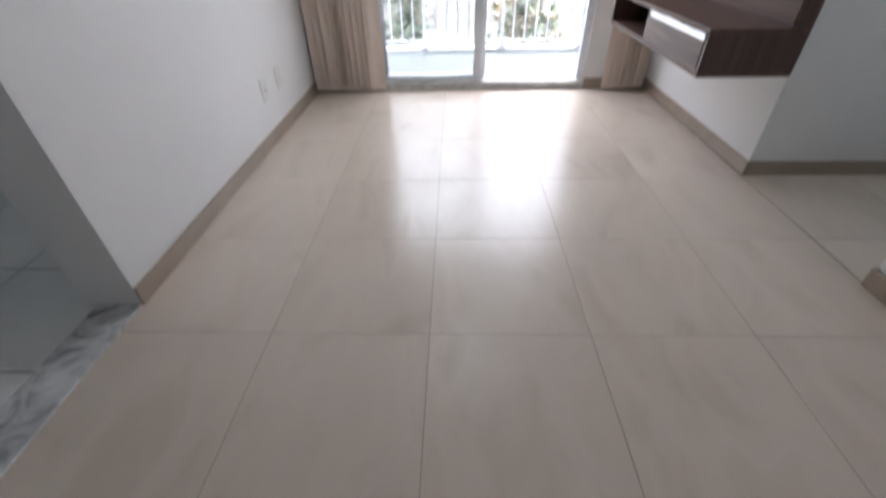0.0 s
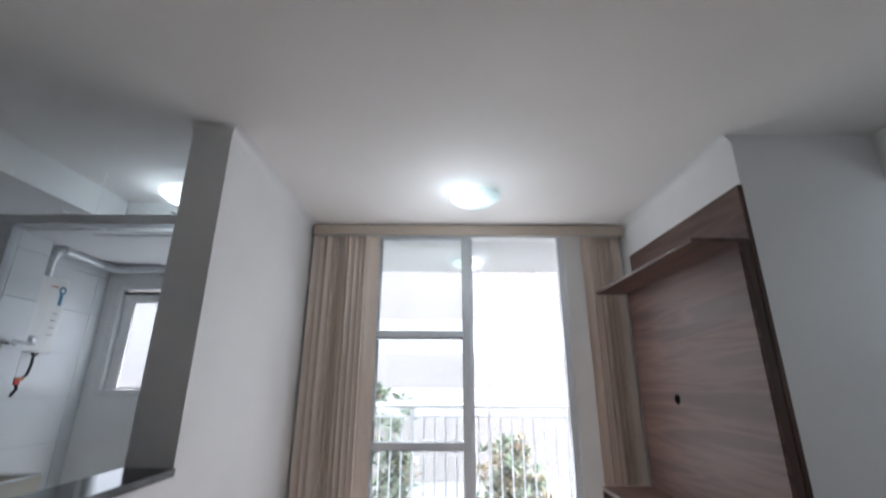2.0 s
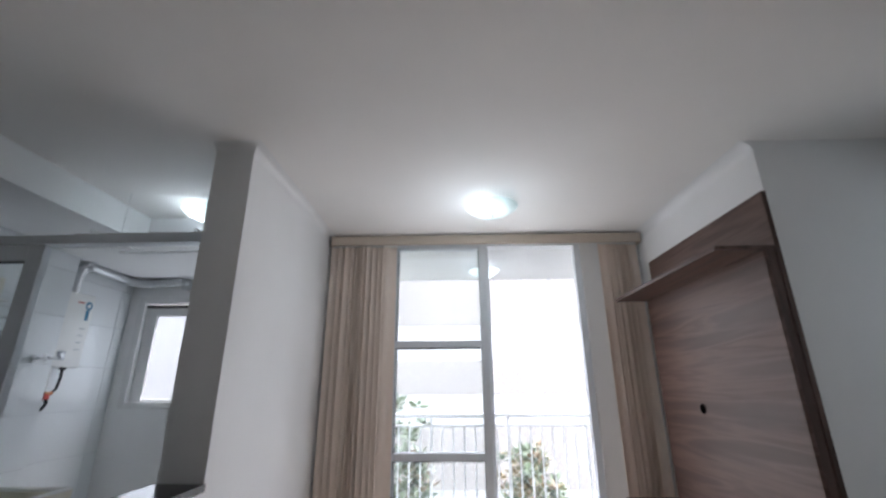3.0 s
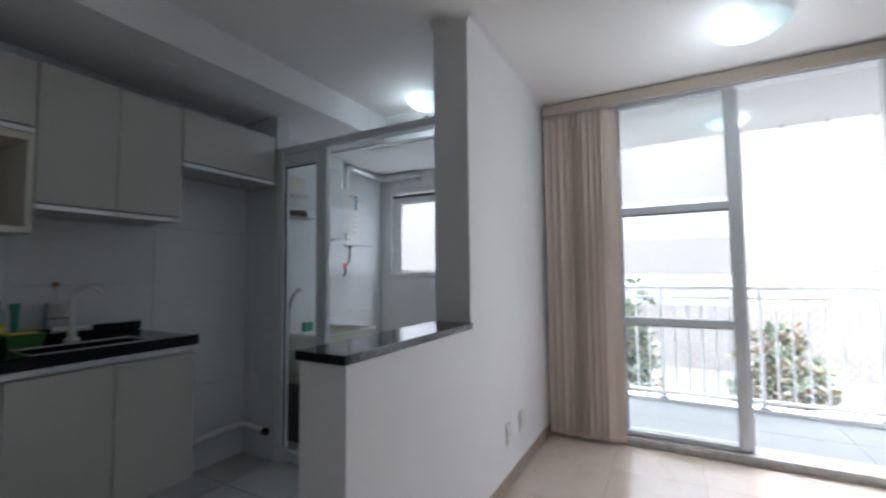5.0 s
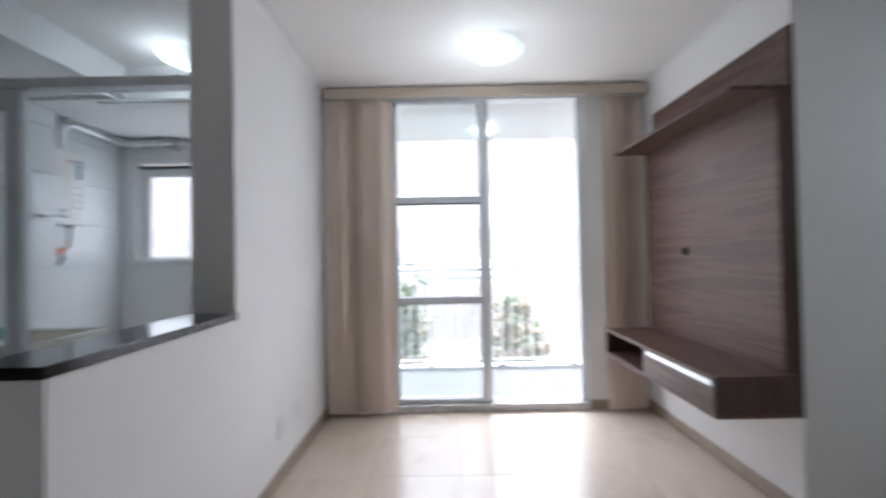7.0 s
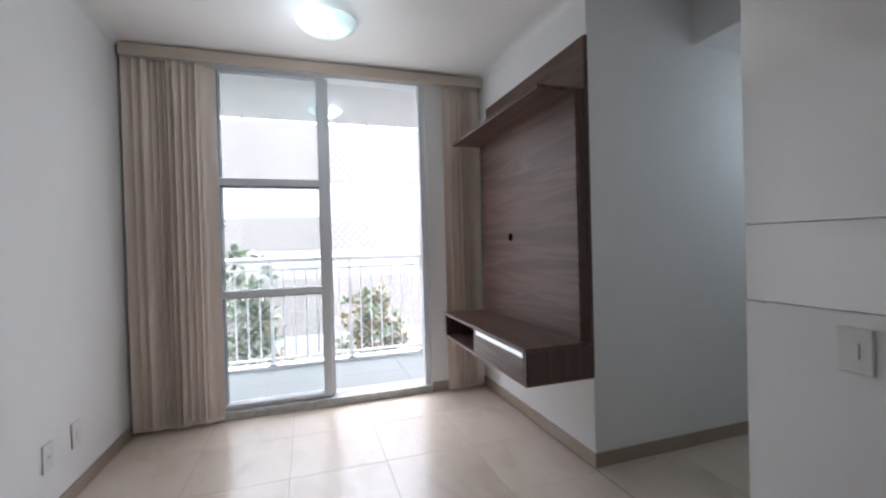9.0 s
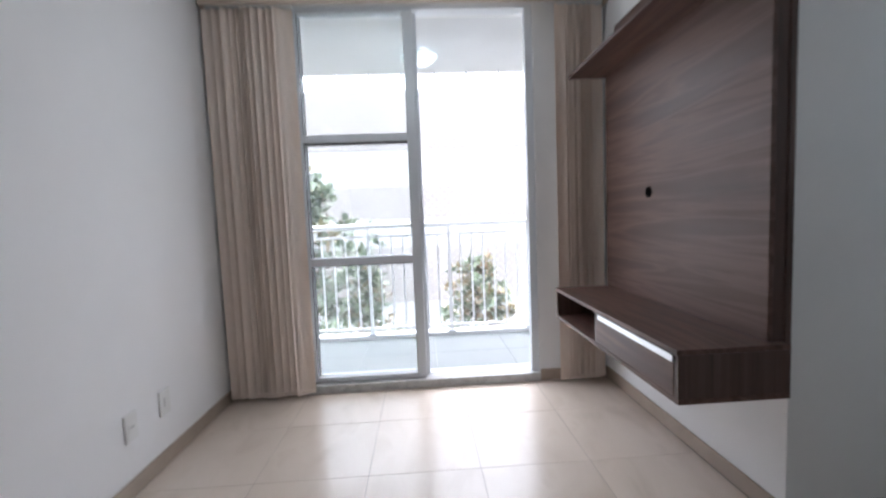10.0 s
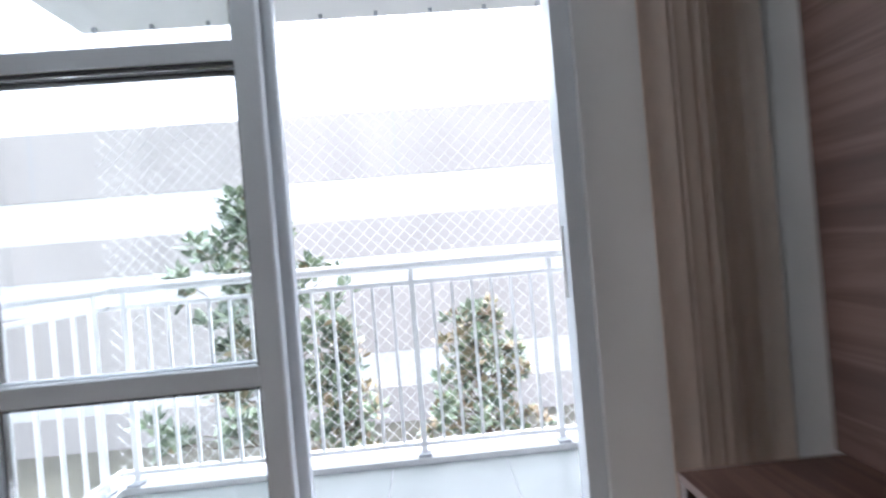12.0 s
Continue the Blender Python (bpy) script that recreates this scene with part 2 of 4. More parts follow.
def leaf_mat(name, a, b2):
    m = bpy.data.materials.new(name)
    m.use_nodes = True
    n, l = m.node_tree.nodes, m.node_tree.links
    b = n["Principled BSDF"]
    geo = n.new("ShaderNodeNewGeometry")
    cr = n.new("ShaderNodeValToRGB")
    cr.color_ramp.elements[0].color, cr.color_ramp.elements[1].color = (*a, 1), (*b2, 1)
    l.new(geo.outputs["Random Per Island"], cr.inputs[0])
    l.new(cr.outputs[0], b.inputs["Base Color"])
    b.inputs["Roughness"].default_value = 0.5
    return m


LEAF = leaf_mat("ficus_leaves", (0.09, 0.13, 0.095), (0.27, 0.33, 0.21))
LEAF_DRY = leaf_mat("tan_new_leaves", (0.38, 0.275, 0.195), (0.22, 0.21, 0.10))


# ---- mesh helpers ----
def box(bm, x0, y0, z0, x1, y1, z1, bevel=0.0, seg=2):
    r = bmesh.ops.create_cube(bm, size=1.0)
    bmesh.ops.transform(bm, verts=r["verts"], matrix=Matrix.Translation(((x0 + x1) / 2, (y0 + y1) / 2, (z0 + z1) / 2)) @ Matrix.Diagonal((x1 - x0, y1 - y0, z1 - z0, 1)))
    if bevel:
        es = {e for v in r["verts"] for e in v.link_edges}
        bmesh.ops.bevel(bm, geom=list(es), offset=bevel, segments=seg, affect="EDGES", profile=0.5)
    return bm


def B(*a, **k):
    return box(bmesh.new(), *a, **k)


def boxes(rows, bevel=0.0):
    bm = bmesh.new()
    for r in rows:
        box(bm, *r, bevel=bevel)
    return bm


def slab_with_hole(xs, ys, z0, z1):
    """A slab on a three by three grid whose middle field is left open."""
    bm = bmesh.new()
    vs = [[bm.verts.new((x, y, z0)) for x in xs] for y in ys]
    fs = [bm.faces.new((vs[j][i], vs[j][i + 1], vs[j + 1][i + 1], vs[j + 1][i])) for j in range(3) for i in range(3) if (i, j) != (1, 1)]
    r = bmesh.ops.extrude_face_region(bm, geom=fs)
    bmesh.ops.translate(bm, verts=[v for v in r["geom"] if isinstance(v, bmesh.types.BMVert)], vec=(0, 0, z1 - z0))
    bmesh.ops.recalc_face_normals(bm, faces=bm.faces)
    return bm


def tube(pts, r, seg=10, bm=None, cap=True):
    """A round rod swept along a line of points; r may be one radius or one for each point."""
    bm = bm or bmesh.new()
    pts = [Vector(p) for p in pts]
    rs = r if isinstance(r, (list, tuple)) else [r] * len(pts)
    rings, side = [], None
    for i, p in enumerate(pts):
        d = (pts[min(i + 1, len(pts) - 1)] - pts[max(i - 1, 0)]).normalized()
        if side is None:
            side = d.orthogonal().normalized()
        side = (side - d * side.dot(d)).normalized()
        up = d.cross(side)
        rings.append([bm.verts.new(p + (side * math.cos(a) + up * math.sin(a)) * rs[i]) for a in [2 * math.pi * k / seg for k in range(seg)]])
    for a, b in zip(rings, rings[1:]):
        for k in range(seg):
            bm.faces.new((a[k], a[(k + 1) % seg], b[(k + 1) % seg], b[k]))
    if cap:
        bm.faces.new(rings[0][::-1])
        bm.faces.new(rings[-1])
    return bm


def lathe(profile, seg=32, at=(0, 0, 0), bm=None):
    """A turned body: (radius, height) pairs round the z axis."""
    bm = bm or bmesh.new()
    rings = []
    for r, z in profile:
        if r < 1e-5:
            rings.append([bm.verts.new((at[0], at[1], at[2] + z))])
        else:
            rings.append([bm.verts.new((at[0] + r * math.cos(2 * math.pi * k / seg), at[1] + r * math.sin(2 * math.pi * k / seg), at[2] + z)) for k in range(seg)])
    for a, b in zip(rings, rings[1:]):
        for k in range(seg):
            k2 = (k + 1) % seg
            if len(a) == 1 and len(b) > 1:
                bm.faces.new((a[0], b[k2], b[k]))
            elif len(b) == 1 and len(a) > 1:
                bm.faces.new((a[k], a[k2], b[0]))
            elif len(a) > 1:
                bm.faces.new((a[k], a[k2], b[k2], b[k]))
    return bm


def mesh_of(name, bm, material, smooth=False):
    bmesh.ops.recalc_face_normals(bm, faces=bm.faces)
    me = bpy.data.meshes.new(name)
    bm.to_mesh(me)
    bm.free()
    me.materials.append(material)
    if smooth:
        me.polygons.foreach_set("use_smooth", [True] * len(me.polygons))
        me.set_sharp_from_angle(angle=radians(40))
    return me


def thing(name, label, category, group="", kind="", at=(0, 0, 0)):
    ob = new(name)
    ob.empty_display_size = 0.05
    ob.location = at
    return tagged(ob, label, category, group, kind)


def part(name, bm, material, parent, label="", smooth=False):
    ob = new(name, mesh_of(name, bm, material, smooth))
    ob.parent = parent
    return tagged(ob, label)


def solid(name, bm, material, label, category, kind="structure", group="", smooth=False):
    ob = new(name, mesh_of(name, bm, material, smooth))
    return tagged(ob, label, category, group, kind)


# ---- structure: the plan ----
XW, XE, YN, YS, ZC = -1.013, 1.407, 3.19, -1.7, 2.43      # living room: west, east, north, south faces, ceiling
YE = 1.822                                               # corridor side of the television wall
KW, KY, LY = -2.76, 1.885, 3.60                          # kitchen west face, partition line, laundry north face

floor = solid("floor", boxes([(XW - 0.02, YS, -0.15, 3.6, YN + 0.01, -0.0018)]), GROUT, "grout bed under beige porcelain floor tiles", "floor")
kitchen_floor = solid("kitchen_floor", boxes([(-3.0, YS, -0.15, XW - 0.02, LY, -0.009)]), KGROUT, "dark grout bed under pale grey kitchen tiles", "floor")
ceiling = solid("ceiling", boxes([(-3.0, YS - 0.2, ZC, 3.7, YN + 0.0, ZC + 0.2), (-3.0, YN, ZC, XW - 0.187, LY + 0.15, ZC + 0.2)]), CEIL, "matt white plaster ceiling over the rooms", "ceiling")
solid("ceiling_beam", boxes([(KW - 0.2, YS, 2.24, -2.15, LY, ZC)]), PAINT, "white painted beam along the kitchen ceiling", "beam")
solid("ceiling_drop", boxes([(-2.15, 2.68, 2.22, XW - 0.187, LY, ZC), (KW - 0.2, 2.68, 2.22, -2.15, LY, 2.24)]), PAINT, "lowered white plaster ceiling over the laundry window", "ceiling")
solid("wall_west_end", boxes([(XW - 0.187, 1.785, 0, XW, YN, ZC)]), PAINT, "smooth white wall between living room and laundry", "wall")
solid("wall_half", boxes([(XW - 0.187, 0.930, 0, XW, 1.785, 0.924)]), PAINT, "low white wall below the granite bar top", "wall")
solid("wall_west_near", boxes([(XW - 0.187, YS, 0, XW, 0.115, ZC)], 0.003), PAINT, "white wall beside the kitchen opening", "wall")
solid("wall_north", boxes([(XW - 0.2, YN, 0, -0.56, YN + 0.17, ZC), (0.958, YN, 0, 1.75, YN + 0.17, ZC), (-0.56, YN, 2.385, 0.958, YN + 0.17, ZC), (-0.56, YN, -0.1, 0.958, YN + 0.17, 0.0)]),
      PAINT, "white wall with a wide balcony door opening", "wall")
solid("wall_east", boxes([(XE, YE, 0, 3.6, YN, ZC)], 0.003), PAINT, "white wall behind the television panel, turning into the corridor", "wall")
wall_near = solid("wall_east_near", boxes([(1.402, YS, 0, 3.6, 1.035, ZC)]), PAINT, "white wall beside the corridor, clad in gloss panels", "wall")
solid("wall_corridor_end", boxes([(3.5, 0.9, 0, 3.62, YE + 0.1, ZC)]), PAINT, "plain white wall closing the corridor", "wall")
solid("corridor_beam", boxes([(2.10, 1.035, 2.19, 3.5, YE, ZC)]), PAINT, "lowered white ceiling at the corridor mouth", "beam")
solid("wall_south", boxes([(-3.0, YS - 0.15, 0, 3.7, YS, ZC)]), PAINT, "plain white wall behind the walker", "wall")
wall_kw = solid("wall_kitchen_west", boxes([(KW - 0.25, YS, 0, KW - 0.006, 2.05, ZC), (KW - 0.25, 2.05, 0, KW - 0.02, 2.885, ZC), (KW - 0.25, 2.885, 0, KW - 0.136, LY, ZC)]),
                WGROUT, "kitchen wall behind white tiles", "wall")
wall_kr = solid("wall_kitchen_return", boxes([(KW - 0.02, KY + 0.006, 0, -2.458, KY + 0.11, 2.24)]), WGROUT, "short tiled wall beside the laundry screen", "wall")
solid("wall_kitchen_south", boxes([(KW - 0.1, -0.75, 0, XW - 0.187, -0.6, ZC)]), PAINT, "plain kitchen wall", "wall")
WX0, WX1, WZ0, WZ1 = -2.80, -1.75, 1.150, 2.062
solid("wall_laundry_north", boxes([(-3.0, LY, 0, WX0, LY + 0.14, ZC), (WX1, LY, 0, XW - 0.187, LY + 0.14, ZC), (WX0, LY, 0, WX1, LY + 0.14, WZ0), (WX0, LY, WZ1, WX1, LY + 0.14, ZC)]),
      PAINT, "white laundry wall with a small window opening", "wall")
solid("wall_laundry_east", boxes([(XW - 0.187, YN + 0.17, 0, XW - 0.06, LY + 0.14, ZC)]), SLAB, "white outer wall between laundry and balcony", "wall")

# baseboards
solid("baseboard_west", boxes([(XW, 0.930, 0, XW + 0.010, YN, 0.072)], 0.002), BASE, "beige tile baseboard", "baseboard")
solid("baseboard_north", boxes([(XW + 0.010, YN - 0.010, 0, -0.562, YN, 0.072), (0.960, YN - 0.010, 0, XE - 0.010, YN, 0.072)], 0.002), BASE, "beige tile baseboard", "baseboard")
solid("baseboard_east", boxes([(XE - 0.010, YE - 0.010, 0, XE, YN - 0.010, 0.072), (XE, YE - 0.010, 0, 3.5, YE, 0.072)], 0.002), BASE, "beige tile baseboard", "baseboard")
solid("baseboard_near", boxes([(1.382, YS, 0, 1.392, 1.045, 0.072), (1.392, 1.035, 0, 3.5, 1.045, 0.072)], 0.002), BASE, "beige tile baseboard", "baseboard")


def cove(stations, r):
    """A hollow quarter-round cornice: at each station, the corner line's place and the two unit directions away from it (out from the wall, down)."""
    bm = bmesh.new()
    rings = []
    for at, out in stations:
        at, out, down = Vector(at), Vector(out), Vector((0, 0, -1))
        ring = [bm.verts.new(at)]
        for k in range(9):
            a = math.pi / 2 * k / 8
            ring.append(bm.verts.new(at + out * r * (1 - math.sin(a)) + down * r * (1 - math.cos(a))))
        rings.append(ring)
    for a, b in zip(rings, rings[1:]):
        for k in range(10):
            bm.faces.new((a[k], a[(k + 1) % 10], b[(k + 1) % 10], b[k]))
    bm.faces.new(rings[0])
    bm.faces.new(rings[-1])
    return bm


solid("cornice_east", cove([((XE, YE, ZC), (-1, 0, 0)), ((XE, YN, ZC), (-1, 0, 0))], 0.058), PAINT, "hollow white plaster cornice over the television wall", "cornice", smooth=True)
solid("cornice_west", cove([((XW, YN, ZC), (1, 0, 0)), ((XW, 1.785, ZC), (1, -1, 0)), ((XW - 0.187, 1.785, ZC), (0, -1, 0))], 0.05), PAINT, "hollow white plaster cornice along the pillar", "cornice", smooth=True)
solid("threshold", boxes([(XW - 0.150, 0.115, -0.02, XW, 0.930, 0.004)], 0.003), MARBLE, "grey and white marble threshold to the kitchen", "threshold")
solid("door_sill", boxes([(-0.56, YN - 0.02, -0.01, 0.958, YN + 0.17, 0.055)], 0.004), SILLSTONE, "pale marble sill under the balcony door", "sill")

# gloss cladding of the near corridor wall
for z0, z1 in ((0.0, 0.9355), (0.9385, 1.1755), (1.1785, 1.9965), (1.9995, ZC - 0.002)):
    part("panel", B(1.392, YS, z0 if z0 else 0.074, 1.4015, 1.0365, z1, bevel=0.0015, seg=1), LACQUER if z0 else SATIN, wall_near)

# ---- living room: balcony door ----
def leaf(parent, x0, x1, y0, y1, tag):
    """One sliding leaf with two stiles, two rails, two bars and three panes."""
    z0, z1, bars = 0.060, 2.366, ((0.812, 0.861), (1.578, 1.628))
    lf = part(tag, B(x0, y0, z0, x0 + 0.044, y1, z1, bevel=0.004), FRAME, parent)
    part("stile", B(x1 - 0.060, y0, z0, x1, y1, z1, bevel=0.006), FRAME, lf)
    part("rail", B(x0 + 0.044, y0 + 0.002, z0, x1 - 0.060, y1 - 0.002, z0 + 0.030, bevel=0.003), FRAME, lf)
    part("rail", B(x0 + 0.044, y0 + 0.002, z1 - 0.012, x1 - 0.060, y1 - 0.002, z1, bevel=0.003), FRAME, lf)
    for a, b in bars:
        part("bar", B(x0 + 0.044, y0 + 0.002, a, x1 - 0.060, y1 - 0.002, b, bevel=0.003), FRAME, lf)
        part("gasket", B(x0 + 0.044, y0 + 0.004, a - 0.006, x1 - 0.060, y1 - 0.004, a), GASKET, lf)
    part("gasket", B(x0 - 0.0015, y0 - 0.0035, z0, x0 + 0.0055, y0 - 0.0005, z1), GASKET, lf)
    for a, b in ((x0 + 0.044, x0 + 0.0465), (x1 - 0.0625, x1 - 0.060)):
        part("gasket", B(a, y0 + 0.006, z0 + 0.031, b, y1 - 0.006, z1 - 0.013), GASKET, lf)
    ym = (y0 + y1) / 2
    for a, b in ((z0 + 0.031, 0.805), (0.863, 1.569), (1.627, z1 - 0.013)):
        p = part("pane", B(x0 + 0.048, ym - 0.002, a, x1 - 0.064, ym + 0.002, b), GLASS, lf)
        p.visible_shadow = False


balcony_door = thing("door_1", "silver aluminium sliding balcony door, one half open", "door", kind="structure")
part("frame", boxes([(-0.559, 3.20, 0.056, -0.533, 3.30, 2.384), (0.910, 3.205, 0.056, 0.957, 3.235, 2.384), (0.922, 3.25, 0.056, 0.957, 3.30, 2.384), (-0.533, 3.20, 2.367, 0.910, 3.30, 2.384),
                     (-0.533, 3.222, 0.0555, 0.910, 3.230, 0.059), (-0.533, 3.272, 0.0555, 0.910, 3.280, 0.059)], 0.002), FRAME, balcony_door)
leaf(balcony_door, -0.531, 0.216, 3.205, 3.240, "leaf")
leaf(balcony_door, -0.525, 0.238, 3.252, 3.287, "leaf")
part("latch", B(0.905, 3.238, 0.95, 0.921, 3.25, 1.13, bevel=0.003), PLASTIC, balcony_door)


# ---- living room: vertical blinds and valance ----
def vane_mesh(width, z0, z1):
    bm = bmesh.new()
    n = 8
    prof = [(-width / 2 + width * i / n, 0.013 * (1 - (2 * i / n - 1) ** 2)) for i in range(n + 1)]
    loop = [(a, b) for a, b in prof] + [(a, b + 0.0012) for a, b in reversed(prof)]
    lo = [bm.verts.new((a, b, z0)) for a, b in loop]
    hi = [bm.verts.new((a, b, z1)) for a, b in loop]
    for i in range(len(loop)):
        j = (i + 1) % len(loop)
        bm.faces.new((lo[i], lo[j], hi[j], hi[i]))
    bm.faces.new(lo[::-1])
    bm.faces.new(hi)
    return mesh_of("vane", bm, FABRIC, True)


VANE = vane_mesh(0.089, 0.030, 2.345)
WEIGHT = mesh_of("weight", B(-0.043, -0.002, 0.024, 0.043, 0.0005, 0.048), FABRIC)


def blind(label, rows):
    b = thing("vertical_blind", label, "blind")
    part("headrail", B(rows[0][0] - 0.03, 3.125, 2.346, rows[-1][0] + 0.04, 3.165, 2.372, bevel=0.003), PLASTIC, b)
    for x, y, a in rows:
        v = new("vane", VANE)
        v.parent = b
        v.location, v.rotation_euler = (x, y, 0), (0, 0, radians(a))
        w = new("weight", WEIGHT)
        w.parent = v
    return b


rv = random.Random(4)
LEFT_VANES = ((-0.950, 14), (-0.893, 24), (-0.842, 30), (-0.800, 36), (-0.764, 40), (-0.736, 46), (-0.712, 46), (-0.678, 38), (-0.634, 30), (-0.590, 30), (-0.553, 38), (-0.527, 24))
blind("beige fabric vertical blind drawn together beside the balcony door", [(x, 3.124 + rv.uniform(-0.012, 0.010), a * 0.95 + rv.uniform(-3, 3)) for x, a in LEFT_VANES])
blind("beige fabric vertical blind drawn together behind the television panel",
      [(1.112, 3.112, 8), (1.178, 3.118, 12), (1.225, 3.124, 18), (1.265, 3.124, 22), (1.30, 3.124, 19), (1.335, 3.124, 22)])
valance = thing("valance", "beige laminate valance box over the balcony door blinds", "valance")
part("front_board", B(-0.992, 3.070, 2.345, 1.392, 3.085, 2.420, bevel=0.003), VALANCE, valance)
part("top_board", B(-0.992, 3.086, 2.408, 1.392, YN - 0.002, 2.4195), VALANCE, valance)
part("end_board", B(-0.992, 3.086, 2.345, -0.978, YN - 0.002, 2.4075), VALANCE, valance)
part("end_board", B(1.378, 3.086, 2.345, 1.392, YN - 0.002, 2.4075), VALANCE, valance)

# ---- living room: television panel, shelf and wall unit ----
tv = thing("tv_panel", "walnut laminate television wall panel with a cable hole", "wall panel")
PX, BX = 1.329, 1.384                                    # faces of the raised board and of the back board
part("back_board", B(BX, 1.815, 0.466, XE - 0.001, 3.0, 2.157, bevel=0.0015), WOOD, tv)
part("board", B(PX, 1.818, 0.6435, PX + 0.018, 2.998, 1.8735, bevel=0.0015), WOOD, tv)
part("side_strip", B(PX + 0.0185, 1.8185, 0.6435, BX - 0.0005, 1.836, 1.8735), WOOD_SHADED, tv, "walnut edge board with shade in its colour")
part("side_strip", B(PX + 0.0185, 2.980, 0.6435, BX - 0.0005, 2.9975, 1.8735), WOOD_SHADED, tv, "walnut edge board with shade in its colour")
part("edge_band", B(BX + 0.001, 1.8135, 0.466, XE - 0.001, 1.8148, 2.157), WOOD_SHADED, tv, "walnut edge band with shade in its colour")
part("cable_hole", lathe([(0.0, 0.0), (0.020, 0.0), (0.021, 0.002), (0.025, 0.003), (0.027, 0.0), (0.027, -0.002), (0.0, -0.002)], 28), HOLE, tv, "round black cable grommet", True).matrix_basis = pose(PX - 0.001, 2.532, 1.175, 0, -90, 0)
tv_shelf = thing("wall_shelf", "long walnut laminate shelf on the television panel", "shelf")
part("board", B(1.1235, 1.8195, 1.874, BX - 0.0005, 3.0335, 1.894, bevel=0.001), WOOD, tv_shelf)
part("edge_band", B(1.122, 1.8195, 1.8742, 1.1233, 3.0335, 1.8938), WOOD, tv_shelf)
for y in (1.818, 3.0337):
    part("edge_band", B(1.122, y, 1.8742, BX - 0.0005, y + 0.0013, 1.8938), WOOD_SHADED, tv_shelf)
unit = thing("wall_unit", "floating walnut wall unit with one drawer and open niche", "cabinet")
ux0, ux1, uy0, uy1, uz0, uz1 = 1.004, BX - 0.0005, 1.787, 2.985, 0.463, 0.643
DV = 2.405                                               # divider between drawer and niche
part("top", B(ux0, uy0, uz1 - 0.018, ux1, uy1, uz1, bevel=0.0015), WOOD, unit)
part("bottom", B(ux0 + 0.004, uy0, uz0, ux1, uy1, uz0 + 0.018, bevel=0.0015), WOOD, unit)
part("end_panel", B(ux0 + 0.004, uy0 + 0.001, uz0 + 0.0185, ux1, uy0 + 0.019, uz1 - 0.0185), WOOD_SHADED, unit)
part("end_panel", B(ux0 + 0.004, uy1 - 0.019, uz0 + 0.0185, ux1, uy1 - 0.001, uz1 - 0.0185), WOOD_SHADED, unit)
part("divider", B(ux0 + 0.004, DV, uz0 + 0.0185, ux1 - 0.02, DV + 0.018, uz1 - 0.0185), WOOD_SHADED, unit)
part("back", B(ux1 - 0.012, uy0 + 0.02, uz0 + 0.0185, ux1 - 0.002, uy1 - 0.02, uz1 - 0.0185), WOOD_SHADED, unit)
drawer = part("drawer", B(ux0 + 0.002, uy0 + 0.021, uz0 + 0.021, ux0 + 0.020, DV - 0.002, uz1 - 0.046, bevel=0.0015), WOOD, unit)
part("handle", boxes([(ux0 - 0.002, uy0 + 0.021, uz1 - 0.045, ux0 + 0.002, DV - 0.002, uz1 - 0.022), (ux0 + 0.002, uy0 + 0.021, uz1 - 0.0455, ux0 + 0.018, DV - 0.002, uz1 - 0.042)], 0.0008), ALU, drawer, "long aluminium profile handle")
part("handle_cap", B(ux0 - 0.003, DV - 0.023, uz1 - 0.044, ux0 + 0.003, DV - 0.001, uz1 - 0.024), DARKP, drawer)


# ---- wall plates ----
def plate(x, y, z, facing, label, switch=False, w=0.078, h=0.118):
    """facing: the turn that brings a plate on +x to its wall."""
    t = thing("wall_plate", label, "socket", "white wall plates")
    part("cover", B(0, -w / 2, -h / 2, 0.0065, w / 2, h / 2, bevel=0.003), PLASTIC, t)
    if switch:
        part("rocker", B(0.0067, -0.012, -0.022, 0.0105, 0.012, 0.022, bevel=0.002), PLASTIC, t)
    else:
        part("insert", B(0.0067, -0.021, -0.017, 0.0085, 0.021, 0.017, bevel=0.001), PLASTIC, t)
        for dy in (-0.0095, 0, 0.0095):
            part("pin_hole", B(0.0087, dy - 0.0022, -0.0022, 0.0091, dy + 0.0022, 0.0022), DARKP, t)
    t.matrix_basis = pose(x, y, z, 0, 0, facing)
    return t


plate(XW + 0.0005, 2.262, 0.287, 0, "white plastic wall socket above the baseboard")
plate(XW + 0.0005, 2.492, 0.290, 0, "blank white plastic wall plate beside the socket", True)
plate(1.3915, 0.754, 0.839, 180, "white plastic switch plate on the gloss panels", True)
plate(-2.655, KY - 0.0005, 0.47, -90, "white plastic wall socket on the kitchen tiles")


